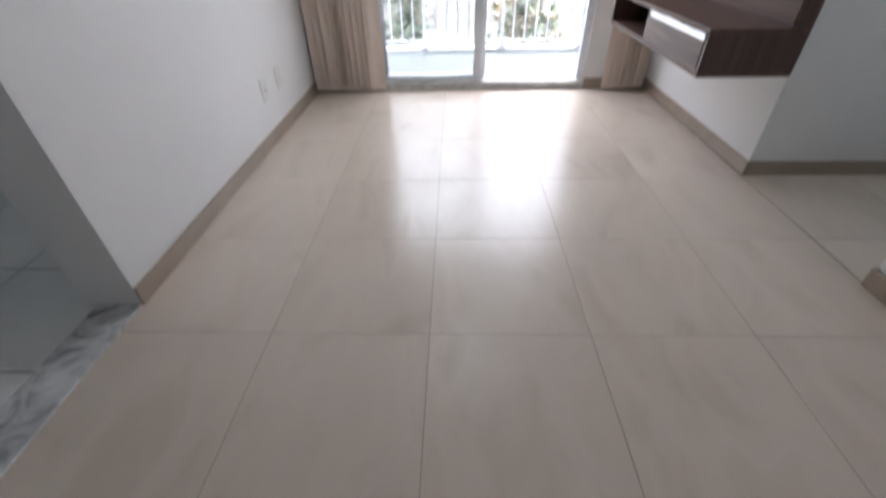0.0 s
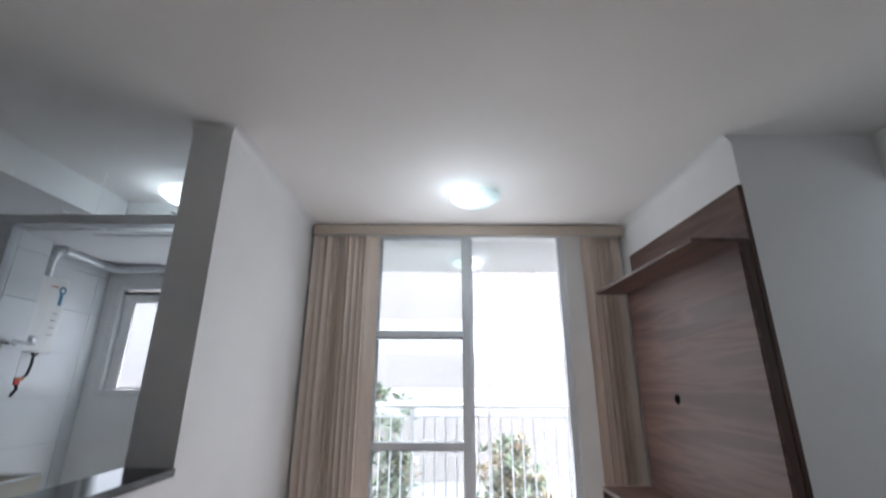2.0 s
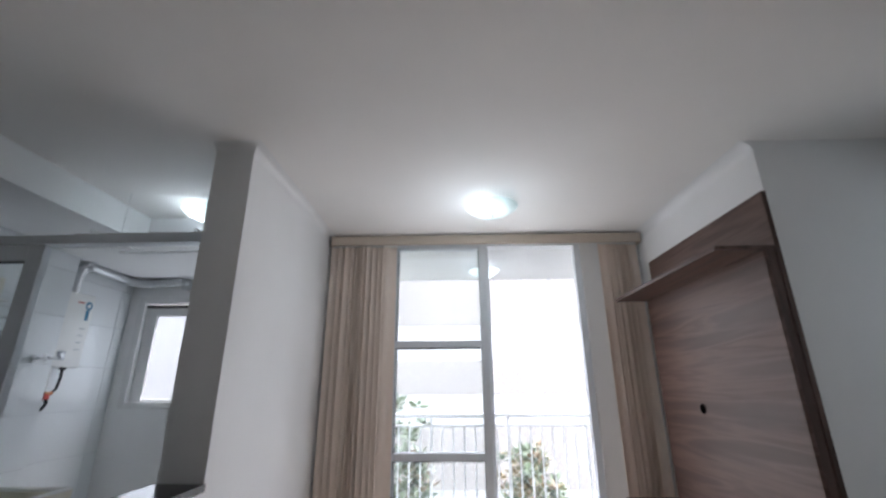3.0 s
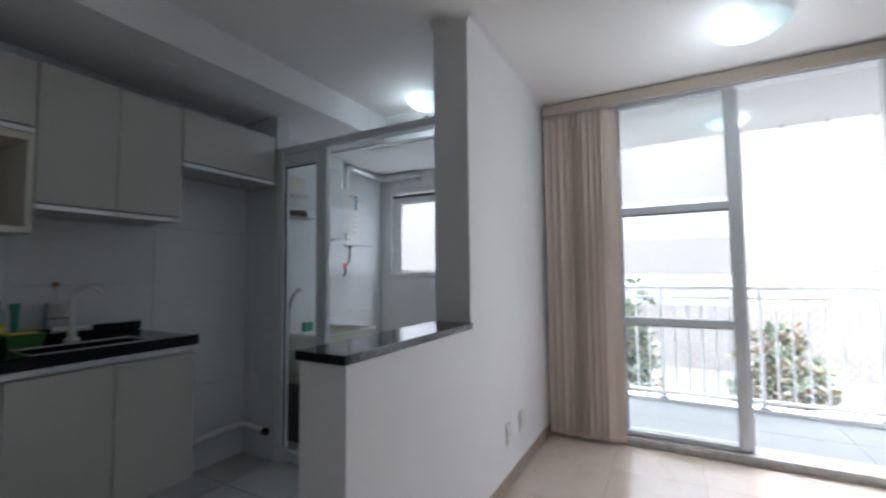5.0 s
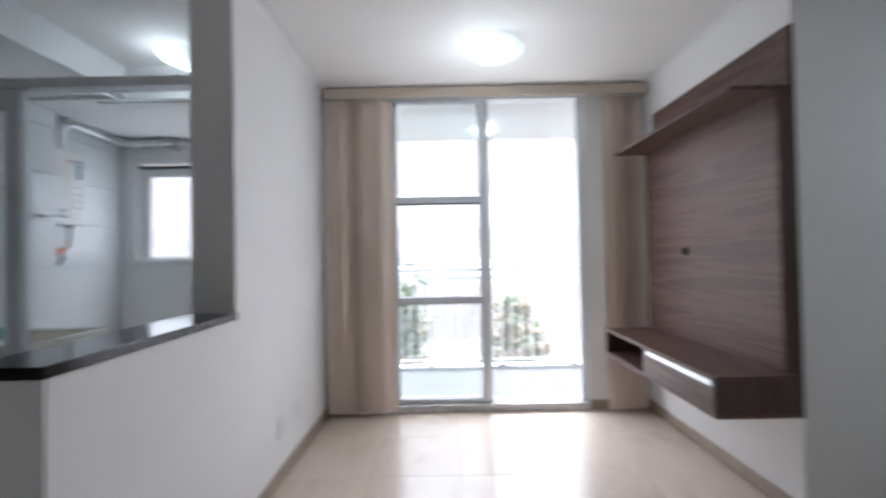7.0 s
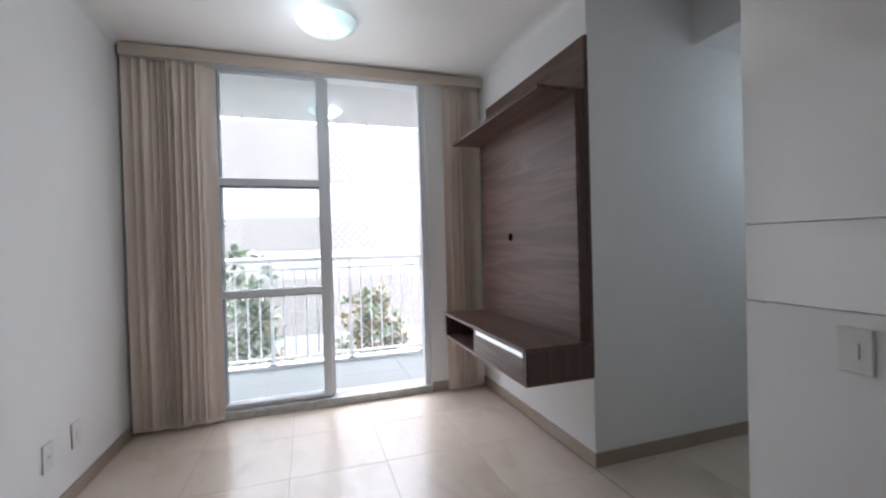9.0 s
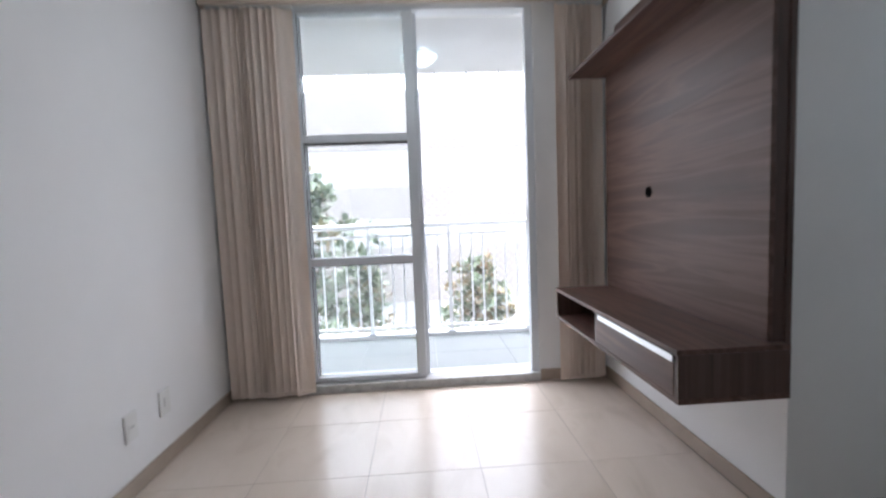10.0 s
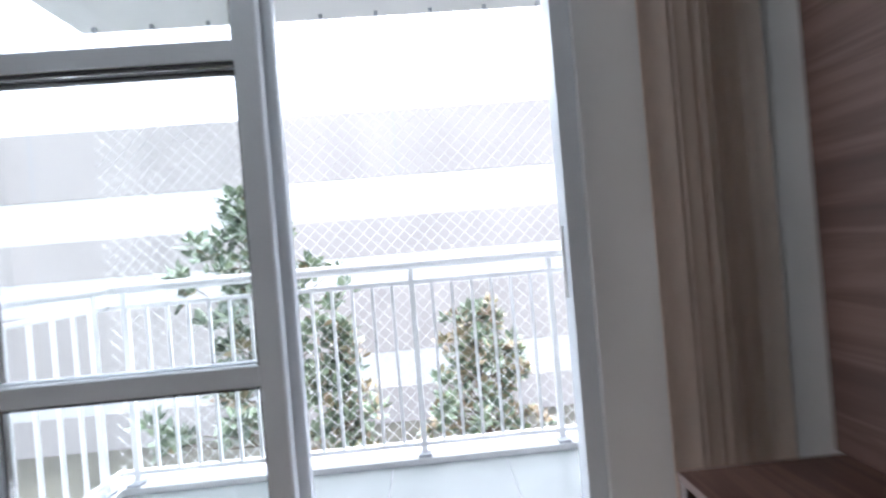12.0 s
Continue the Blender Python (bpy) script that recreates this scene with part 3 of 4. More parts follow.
# ---- ceiling lamps ----
def dish_lamp(x, y, z, label, energy, size=0.165, bulb=(-0.060, -0.03), drop=0.36):
    """A shallow round glass dish under a metal rose, with a lit bulb to one side."""
    t = thing("ceiling_lamp", label, "lamp", "glass dish ceiling lamps", at=(x, y, z))
    k = size / 0.20
    part("rose", lathe([(0.0, 0.0), (0.055, 0.0), (0.055, -0.018), (0.0, -0.02)], 28), PLASTIC, t, smooth=True)
    part("dish", lathe([(0.012, -0.088), (0.07 * k, -0.085), (0.13 * k, -0.073), (size - 0.012, -0.048), (size, -0.034), (size - 0.003, -0.033), (size - 0.016, -0.051), (0.13 * k, -0.077), (0.07 * k, -0.089), (0.012, -0.092)], 48), DISH, t, "tinted frosted glass dish", True)
    part("knob", lathe([(0.0, -0.106), (0.008, -0.104), (0.012, -0.095), (0.006, -0.08), (0.006, -0.02)], 16), ALU, t, smooth=True)
    part("bulb", lathe([(0.0, -0.070), (0.026, -0.066), (0.038, -0.050), (0.034, -0.034), (0.016, -0.022), (0.0, -0.021)], 20, (bulb[0], bulb[1], 0)), BULB, t, "lit white bulb", True)
    d = bpy.data.lights.new("lamp_light", "POINT")
    d.energy, d.shadow_soft_size, d.color = energy, 0.0, (0.86, 0.97, 1.0)
    lo = new("lamp_light", d)
    lo.location = (x + bulb[0], y + bulb[1], z - drop)


dish_lamp(0.205, 2.495, ZC - 0.001, "lit glass dish lamp on the living room ceiling", 0.185)
dish_lamp(-1.63, 2.50, ZC - 0.001, "lit glass dish lamp on the kitchen ceiling", 0.065, drop=0.16)
dish_lamp(2.80, 1.42, 2.189, "lit glass dish lamp on the corridor ceiling", 0.135, drop=0.5)

# ---- kitchen: bar top, counter, cabinets ----
solid("bar_top", boxes([(XW - 0.194, 0.914, 0.925, XW + 0.010, 1.784, 0.954)], 0.003), GRANITE, "polished black granite bar top on the low wall", "counter", kind="thing")

CX = -2.192
counter = thing("worktop", "polished black granite kitchen worktop with a sink", "worktop")
SX0, SX1, SY0, SY1 = -2.455, -2.245, 0.63, 1.04
part("slab", slab_with_hole((KW + 0.002, SX0, SX1, CX + 0.012), (-0.55, SY0, SY1, 1.215), 0.860, 0.900), GRANITE, counter)
part("backsplash", B(KW + 0.002, -0.55, 0.9005, KW + 0.022, 1.235, 0.945, bevel=0.002), GRANITE, counter)
part("raised_edge", boxes([(CX - 0.006, -0.55, 0.9002, CX + 0.012, 1.215, 0.906)], 0.002), GRANITE, counter)
bowl = bmesh.new()
box(bowl, SX0 - 0.004, SY0 - 0.004, 0.72, SX1 + 0.004, SY1 + 0.004, 0.8585)
bowl.faces.ensure_lookup_table()
bmesh.ops.delete(bowl, geom=[f for f in bowl.faces if f.normal.z > 0.9], context="FACES")
part("sink_bowl", bowl, STEEL, counter, "stainless steel sink bowl")
part("sink_rim", tube([(SX0, SY0, 0.900), (SX1, SY0, 0.900), (SX1, SY1, 0.900), (SX0, SY1, 0.900), (SX0, SY0, 0.900)], 0.004, 8), STEEL, counter, smooth=True)

base = thing("base_cabinet", "off-white kitchen base cabinet hung on the wall", "cabinet")
part("body", B(KW + 0.003, -0.53, 0.245, CX - 0.020, 1.205, 0.832), CAB, base)
part("top_profile", B(CX - 0.018, -0.53, 0.834, CX + 0.002, 1.205, 0.858, bevel=0.002), ALU, base, "aluminium profile under the worktop")
for a, b in ((0.370, 0.544), (0.548, 0.875), (0.879, 1.205)):
    part("door", B(CX - 0.0185, a, 0.240, CX, b, 0.824, bevel=0.0015), CAB, base)
for z0, z1 in ((0.695, 0.806), (0.542, 0.664), (0.240, 0.510)):
    dr = part("drawer", B(CX - 0.0185, -0.062, z0, CX, 0.366, z1, bevel=0.0015), CAB, base)
    part("handle", B(CX - 0.018, -0.062, z1 + 0.003, CX + 0.002, 0.366, z1 + 0.022, bevel=0.001), ALU, dr)
part("door", B(CX - 0.0185, -0.53, 0.240, CX, -0.066, 0.824, bevel=0.0015), CAB, base)

UX = -2.450


def wall_cabinet(y0, y1, z0, z1, doors, label):
    c = thing("wall_cabinet", label, "cabinet", "kitchen wall cabinets")
    part("body", B(KW + 0.003, y0, z0, UX - 0.020, y1, z1), CAB, c)
    for a, b in doors:
        d = part("door", B(UX - 0.0185, a + 0.0015, z0 + 0.026, UX, b - 0.0015, z1, bevel=0.0015), CAB, c)
        part("handle", B(UX - 0.0185, a + 0.0015, z0 - 0.002, UX + 0.003, b - 0.0015, z0 + 0.017, bevel=0.001), ALU, d, "aluminium profile handle")
    return c


wall_cabinet(0.684, 1.268, 1.468, 2.080, ((0.684, 0.974), (0.974, 1.268)), "off-white wall cabinet with two tall doors")
wall_cabinet(1.272, 1.866, 1.774, 2.088, ((1.272, 1.866),), "low off-white wall cabinet with one lift-up door")
wall_cabinet(0.085, 0.680, 1.776, 2.072, ((0.085, 0.680),), "off-white flap cabinet above an open niche")
niche = thing("niche_shelf", "open cream niche box under the flap cabinet", "shelf")
part("bottom", B(KW + 0.003, 0.085, 1.364, UX, 0.680, 1.390, bevel=0.0015), CABW, niche)
part("side", B(KW + 0.003, 0.660, 1.3905, UX, 0.680, 1.770), CABW, niche)
part("side", B(KW + 0.003, 0.085, 1.3905, UX, 0.105, 1.770), CABW, niche)
part("top", B(KW + 0.003, 0.1055, 1.740, UX, 0.6595, 1.770), CABW, niche)
part("back", B(KW + 0.003, 0.1055, 1.3905, KW + 0.012, 0.6595, 1.7395), CABW, niche)

# tap, bottles and cleaning things on the worktop
tap = thing("kitchen_tap", "white plastic gooseneck kitchen tap on the worktop", "tap")
TX, TY = -2.54, 0.858
part("base", lathe([(0.028, 0.0), (0.028, 0.012), (0.018, 0.02), (0.016, 0.07), (0.0, 0.075)], 20, (TX, TY, 0.9005)), PLASTIC, tap, smooth=True)
part("spout", tube([(TX, TY, 0.96)] + [(TX + 0.06 - 0.06 * math.cos(a), TY + 0.035 - 0.035 * math.cos(a), 1.07 + 0.07 * math.sin(a)) for a in [math.pi * k / 10 for k in range(9)]], 0.010, 12), PLASTIC, tap, smooth=True)
for s in (-1, 1):
    part("cross_handle", tube([(TX, TY, 0.955), (TX, TY + 0.07 * s, 0.955)], [0.011, 0.013], 12), PLASTIC, tap, smooth=True)


def bottle(name, label, x, y, z, r, h, material, cap):
    t = thing(name, label, "bottle", at=(x, y, z))
    part("body", lathe([(0.0, 0.0), (r * 0.92, 0.0), (r, 0.008), (r, h * 0.62), (r * 0.85, h * 0.74), (r * 0.38, h * 0.86), (r * 0.38, h * 0.9), (0.0, h * 0.9)], 24), material, t, smooth=True)
    part("cap", lathe([(0.0, h * 0.88), (r * 0.45, h * 0.88), (r * 0.45, h), (0.0, h)], 20), cap, t, smooth=True)
    return t


for y, lab in ((0.575, "clear"), (0.640, "half-full")):
    b = bottle("detergent_bottle", lab + " detergent bottle with a dark cap on the worktop", -2.65, y, 0.9005, 0.030, 0.185, CLEARP, DARKP)
    part("label_band", lathe([(0.0306, 0.03), (0.0306, 0.09)], 24), PLASTIC if lab == "clear" else YELLOW, b, "paper label", True)
disp = thing("water_filter", "white plastic filter cup hung on the kitchen tiles", "filter", at=(KW + 0.055, 0.870, 0.946))
part("cup", lathe([(0.0, 0.0), (0.036, 0.0), (0.042, 0.006), (0.044, 0.085), (0.048, 0.09), (0.048, 0.118), (0.040, 0.126), (0.0, 0.128)], 28), PLASTIC, disp, smooth=True)
part("ring", lathe([(0.0455, 0.048), (0.0475, 0.051), (0.0455, 0.054)], 28), GREYINK, disp, smooth=True)
part("hanger", tube([(0, 0, 0.126), (-0.01, 0, 0.17), (-0.05, 0, 0.20)], 0.004, 8), PLASTIC, disp, smooth=True)
part("hook", tube([(-0.054, 0, 0.205), (-0.040, 0, 0.205)], 0.011, 12), BRASS, disp, "brass wall hook", True)


def basket(label, x, y, w, d, h):
    t = thing("dish_basket", label, "basket", "green plastic baskets", at=(x, y, 0.9005))
    bm = bmesh.new()
    box(bm, -d / 2, -w / 2, 0, d / 2, w / 2, h)
    for v in bm.verts:
        if v.co.z < 0.01:
            v.co.x *= 0.85
            v.co.y *= 0.88
    bmesh.ops.delete(bm, geom=[f for f in bm.faces if f.calc_center_median().z > h * 0.9], context="FACES")
    o = part("tub", bm, GREEN, t)
    md = o.modifiers.new("thick", "SOLIDIFY")
    md.thickness = 0.004
    part("rim", tube([(-d / 2, -w / 2, h), (d / 2, -w / 2, h), (d / 2, w / 2, h), (-d / 2, w / 2, h), (-d / 2, -w / 2, h)], 0.005, 8), GREEN, t, smooth=True)
    return t


basket("green plastic basket with bottles behind it", -2.53, 0.545, 0.125, 0.12, 0.058)
basket("green plastic basket holding a yellow sponge", -2.53, 0.69, 0.12, 0.10, 0.052)
sp = thing("sponge", "yellow dish sponge lying in the basket", "sponge", at=(-2.53, 0.69, 0.930))
part("foam", B(-0.035, -0.05, 0, 0.035, 0.05, 0.03, bevel=0.006), YELLOW, sp)
br = thing("dish_brush", "green dish brush standing against the backsplash", "brush", at=(-2.66, 0.705, 0.9005))
part("handle", tube([(0, 0, 0.05), (0, 0, 0.13), (-0.01, 0, 0.17)], [0.012, 0.014, 0.02], 10), TEAL, br, smooth=True)
part("head", B(-0.02, -0.055, 0, 0.02, 0.055, 0.05, bevel=0.008), TEAL, br)

drain = thing("drain_pipe", "white plastic drain pipe along the kitchen wall", "pipe")
part("pipe", tube([(KW + 0.03, 1.12, 0.185), (KW + 0.03, 1.78, 0.20), (KW + 0.035, 1.83, 0.202), (KW + 0.06, KY - 0.03, 0.20), (-2.515, KY - 0.03, 0.185)], 0.021, 12), RAIL, drain, smooth=True)
part("end_cap", tube([(-2.515, KY - 0.03, 0.185), (-2.488, KY - 0.03, 0.184)], 0.023, 14), DARKP, drain, smooth=True)

# ---- laundry: aluminium screen ----
scr = thing("glass_screen", "white aluminium screen with a glass leaf before the laundry", "door", kind="structure")
part("jamb", B(-2.457, KY, 0.0, -2.398, KY + 0.06, 2.018, bevel=0.003), FRAME, scr)
part("head_rail", B(-2.398, KY, 1.972, XW - 0.188, KY + 0.06, 2.018, bevel=0.003), FRAME, scr)
sl = part("leaf", B(-2.112, KY + 0.008, 0.012, -2.030, KY + 0.048, 1.971, bevel=0.004), FRAME, scr)
part("rail", B(-2.3975, KY + 0.010, 0.012, -2.1125, KY + 0.046, 0.082, bevel=0.003), FRAME, sl)
part("rail", B(-2.3975, KY + 0.010, 1.890, -2.1125, KY + 0.046, 1.971, bevel=0.003), FRAME, sl)
pn = part("pane", B(-2.396, KY + 0.026, 0.083, -2.114, KY + 0.030, 1.889), GLASS, sl)
pn.visible_shadow = False
part("gasket", boxes([(-2.397, KY + 0.018, 0.083, -2.390, KY + 0.025, 1.889), (-2.390, KY + 0.018, 1.882, -2.114, KY + 0.025, 1.889)]), GASKET, sl)

# laundry window
win = thing("window_1", "white framed laundry window with obscured glass", "window", kind="structure")
part("window_frame", boxes([(WX0, LY - 0.012, WZ0, WX0 + 0.055, LY + 0.10, WZ1), (WX1 - 0.055, LY - 0.012, WZ0, WX1, LY + 0.10, WZ1), (WX0 + 0.055, LY - 0.012, WZ0, WX1 - 0.055, LY + 0.10, WZ0 + 0.045), (WX0 + 0.055, LY - 0.012, WZ1 - 0.05, WX1 - 0.055, LY + 0.10, WZ1)], 0.003), RAIL, win)
part("sash", boxes([(WX0 + 0.056, LY + 0.03, WZ0 + 0.046, WX0 + 0.155, LY + 0.06, WZ1 - 0.155), (WX0 + 0.155, LY + 0.03, WZ0 + 0.046, WX1 - 0.056, LY + 0.06, WZ0 + 0.07), (WX0 + 0.056, LY + 0.03, WZ1 - 0.155, WX1 - 0.056, LY + 0.06, WZ1 - 0.09)], 0.002), RAIL, win)
part("track", B(WX0 + 0.056, LY + 0.02, WZ1 - 0.085, WX1 - 0.056, LY + 0.07, WZ1 - 0.065), GASKET, win)
p = part("pane", B(WX0 + 0.156, LY + 0.042, WZ0 + 0.071, WX1 - 0.057, LY + 0.047, WZ1 - 0.156), FROST, win, "obscured glass pane")
p.visible_shadow = False

# water heater, duct, pipes, tank
HX = KW - 0.130
heater = thing("water_heater", "white wall-hung gas water heater with a blue sticker", "water heater")
part("case", B(HX + 0.012, 2.890, 1.447, HX + 0.095, 3.130, 1.975, bevel=0.010, seg=3), PLASTIC, heater)
part("back_plate", B(HX, 2.90, 1.46, HX + 0.012, 3.12, 1.96), STEEL, heater)
FX = HX + 0.0952
part("energy_sticker", lathe([(0.0, 0.001), (0.030, 0.001), (0.030, 0.0)], 20), BLUE, heater, "round blue sticker").matrix_basis = pose(FX, 3.083, 1.893, 0, 90, 0)
part("sticker_centre", lathe([(0.0, 0.0016), (0.016, 0.0016), (0.016, 0.0)], 16), PLASTIC, heater).matrix_basis = pose(FX, 3.083, 1.893, 0, 90, 0)
part("ribbon_sticker", B(FX, 3.068, 1.785, FX + 0.0006, 3.096, 1.862), BLUE, heater)
part("badge", B(FX, 2.985, 1.905, FX + 0.0006, 3.040, 1.913), RED, heater, "thin red badge bar")
part("control_panel", B(FX, 2.925, 1.495, FX + 0.004, 2.985, 1.555, bevel=0.001), GREYINK, heater)
part("dial", lathe([(0.0, 0.010), (0.014, 0.010), (0.016, 0.0)], 18), STEEL, heater, smooth=True).matrix_basis = pose(FX + 0.004, 2.955, 1.525, 0, 90, 0)
for i in range(4):
    part("text_bar", B(FX, 3.045, 1.57 + 0.05 * i, FX + 0.0005, 3.09, 1.577 + 0.05 * i), GREYINK, heater)
duct = thing("flue_duct", "corrugated aluminium flue duct from heater to window wall", "duct")
path = [(HX + 0.055, 2.965, 1.976), (HX + 0.055, 2.965, 2.10), (HX + 0.055, 2.985, 2.165), (HX + 0.055, 3.05, 2.195), (HX + 0.055, 3.25, 2.190), (HX + 0.06, 3.42, 2.178), (HX + 0.10, 3.52, 2.176), (HX + 0.20, 3.545, 2.176), (HX + 0.36, 3.545, 2.183), (HX + 0.45, 3.55, 2.190), (HX + 0.48, 3.57, 2.190), (HX + 0.485, LY - 0.001, 2.190)]
fine_path, fine_r = [], []
for a, b in zip(path, path[1:]):
    for k in range(12):
        fine_path.append(Vector(a).lerp(Vector(b), k / 12))
        fine_r.append(0.037 if k % 2 else 0.033)
part("hose", tube(fine_path, fine_r, 16), FOIL, duct, smooth=True)
part("collar", tube([(HX + 0.485, LY - 0.02, 2.172), (HX + 0.485, LY - 0.001, 2.172)], 0.048, 20), FOIL, duct, smooth=True)
gas = thing("heater_pipes", "copper and black hose connections under the heater", "pipe")
part("hot_pipe", tube([(HX + 0.05, 2.955, 1.447), (HX + 0.05, 2.955, 1.35), (HX + 0.045, 2.955, 1.28), (HX + 0.0, 2.945, 1.262)], 0.008, 10), PLASTIC, gas, smooth=True)
part("black_hose", tube([(HX + 0.06, 3.035, 1.447), (HX + 0.062, 3.035, 1.37), (HX + 0.06, 3.025, 1.30), (HX + 0.055, 2.995, 1.275)], 0.009, 10), DARKP, gas, smooth=True)
part("elbow_cap", tube([(HX + 0.06, 3.02, 1.440), (HX + 0.06, 3.055, 1.440)], 0.012, 10), DARKP, gas, smooth=True)
part("black_hose", tube([(HX + 0.055, 2.965, 1.26), (HX + 0.062, 2.978, 1.21), (HX + 0.06, 2.955, 1.17), (HX + 0.05, 2.92, 1.165), (HX + 0.03, 2.90, 1.185), (HX + 0.0, 2.90, 1.195)], 0.010, 10), DARKP, gas, smooth=True)
part("valve", B(HX + 0.03, 2.935, 1.262, HX + 0.075, 3.000, 1.284, bevel=0.004), BRASS, gas)
part("valve_lever", B(HX + 0.076, 2.925, 1.235, HX + 0.086, 2.965, 1.270, bevel=0.003), RED, gas, "red valve lever")
for y, z in ((2.745, 1.490), (2.815, 1.500)):
    hk = thing("wall_tap", "chrome wall valve on the laundry tiles", "tap", at=(KW - 0.006, y, z))
    part("stem", tube([(0, 0, 0), (0.05, 0, 0)], 0.010, 10), STEEL, hk, smooth=True)
    part("handle", tube([(0.052, -0.03, 0), (0.052, 0.03, 0)], 0.009, 10), STEEL, hk, smooth=True)
    part("rose", lathe([(0.0, 0.006), (0.020, 0.005), (0.024, 0.0)], 18), STEEL, hk, smooth=True).matrix_basis = pose(0.0, 0, 0, 0, 90, 0)

tank = thing("laundry_tank", "cream laundry sink tub against the wall", "laundry sink")
tb = bmesh.new()
box(tb, KW + 0.004, 2.11, 0.40, -2.245, 2.67, 0.755)
for v in tb.verts:
    if v.co.z < 0.5:
        v.co.y = 2.39 + (v.co.y - 2.39) * 0.75
        v.co.x = KW + 0.004 + (v.co.x - KW - 0.004) * 0.8
top = [f for f in tb.faces if f.normal.z > 0.9]
r = bmesh.ops.inset_region(tb, faces=top, thickness=0.025)
bmesh.ops.translate(tb, verts=list({v for f in top for v in f.verts}), vec=(0, 0, -0.26))
part("tub", tb, CREAM, tank)
part("rim", tube([(KW + 0.02, 2.12, 0.757), (-2.255, 2.12, 0.757), (-2.255, 2.66, 0.757), (KW + 0.02, 2.66, 0.757)], 0.012, 10), PLASTIC, tank, smooth=True)
part("bracket", B(KW + 0.004, 2.22, 0.30, KW + 0.05, 2.56, 0.42, bevel=0.004), STEEL, tank)
hose = thing("tap_hose", "grey tap hose curved over the laundry tub", "hose")
part("hose", tube([(KW + 0.10, 2.17, 0.757), (KW + 0.10, 2.175, 0.90), (KW + 0.10, 2.20, 1.0), (KW + 0.09, 2.26, 1.055), (KW + 0.05, 2.34, 1.065), (KW - 0.012, 2.36, 1.06)], 0.012, 10), GREYINK, hose, smooth=True)
scrub = thing("scrub_brush", "teal scrubbing brush standing in the laundry tub", "brush", at=(KW + 0.14, 2.32, 0.4955))
part("head", B(-0.03, -0.06, 0.0, 0.03, 0.06, 0.26, bevel=0.012), PLASTIC, scrub)
part("grip", B(-0.02, -0.045, 0.2605, 0.02, 0.045, 0.33, bevel=0.01), TEAL, scrub)
# dark box added to fill the dark area under the tub; no known furniture
dark_box = thing("tub_dark_box", "dark grey box added under the laundry tub", "cabinet")
part("body", B(KW + 0.06, 2.14, 0.06, -2.285, 2.64, 0.385, bevel=0.006), DARKG, dark_box)
part("front", B(-2.284, 2.145, 0.07, -2.268, 2.635, 0.38, bevel=0.004), DARKG, dark_box)
part("plinth", B(KW + 0.08, 2.16, 0.0, -2.32, 2.62, 0.06), DARKP, dark_box)

ws = thing("wire_shelf", "small white wire shelf on the laundry wall", "shelf")
for z in (1.62, 1.70):
    part("wire", tube([(KW - 0.014, 2.10, z), (KW + 0.13, 2.10, z), (KW + 0.13, 2.40, z), (KW - 0.014, 2.40, z)], 0.003, 6), STEEL, ws, smooth=True)
part("tray", boxes([(KW - 0.018, 2.10 + 0.03 * i, 1.617, KW + 0.13, 2.104 + 0.03 * i, 1.621) for i in range(11)]), STEEL, ws)
cl = thing("cloth", "dark brown folded cloth on the wire shelf", "cloth")
cb = B(KW + 0.0, 2.14, 1.6215, KW + 0.11, 2.36, 1.70, bevel=0.03, seg=3)
for v in cb.verts:
    v.co += Vector((0, 0, -0.03 * abs(v.co.y - 2.27) / 0.1)) if v.co.z > 1.66 else Vector((0, 0, 0))
part("fold", cb, BROWN, cl, smooth=True)
pk = thing("storage_tub", "pale plastic tub on the laundry wall bracket", "tub", at=(KW + 0.05, 2.25, 1.80))
part("tub", B(-0.055, -0.08, 0, 0.055, 0.08, 0.12, bevel=0.01), CABW, pk)
part("bracket", B(-0.067, -0.12, -0.012, 0.06, 0.12, -0.001), PLASTIC, pk)
rack = thing("drying_rack", "white ceiling drying rack with thin rods", "drying rack")
for y in (2.10, 2.26, 2.42):
    part("rod", tube([(-2.10, y, 2.10), (-1.30, y, 2.10)], 0.006, 8), RAIL, rack, smooth=True)
for x in (-1.98, -1.42):
    part("spreader", tube([(x, 2.06, 2.107), (x, 2.46, 2.107)], 0.007, 8), RAIL, rack, smooth=True)
    part("cord", tube([(x, 2.26, 2.107), (x, 2.26, ZC)], 0.002, 6), RAIL, rack, smooth=True)

# ---- balcony ----
BX0, BX1, BY1 = -1.20, 3.2, 4.58
balcony = solid("balcony_floor", boxes([(BX0, YN + 0.17, -0.25, BX1, BY1, -0.034)]), SLAB, "balcony slab with pale floor tiles", "floor")
solid("balcony_kerb", boxes([(BX0, BY1 - 0.14, -0.034, BX1, BY1, 0.004), (BX0, YN + 0.17, -0.034, BX0 + 0.12, BY1 - 0.14, 0.004)], 0.004), SLAB, "low white kerb along the balcony edge", "kerb")
solid("balcony_ceiling", boxes([(BX0, YN + 0.17, 2.43, BX1, BY1, 2.65)], 0.006), SLAB, "white painted balcony soffit", "ceiling")
solid("wall_balcony_east", boxes([(BX1, YN, -0.25, BX1 + 0.15, BY1, 2.65)]), SLAB, "white wall closing the balcony", "wall")
dish_lamp(0.26, 4.06, 2.429, "lit glass dish lamp on the balcony soffit", 0.03, 0.15, (0.04, 0.0))

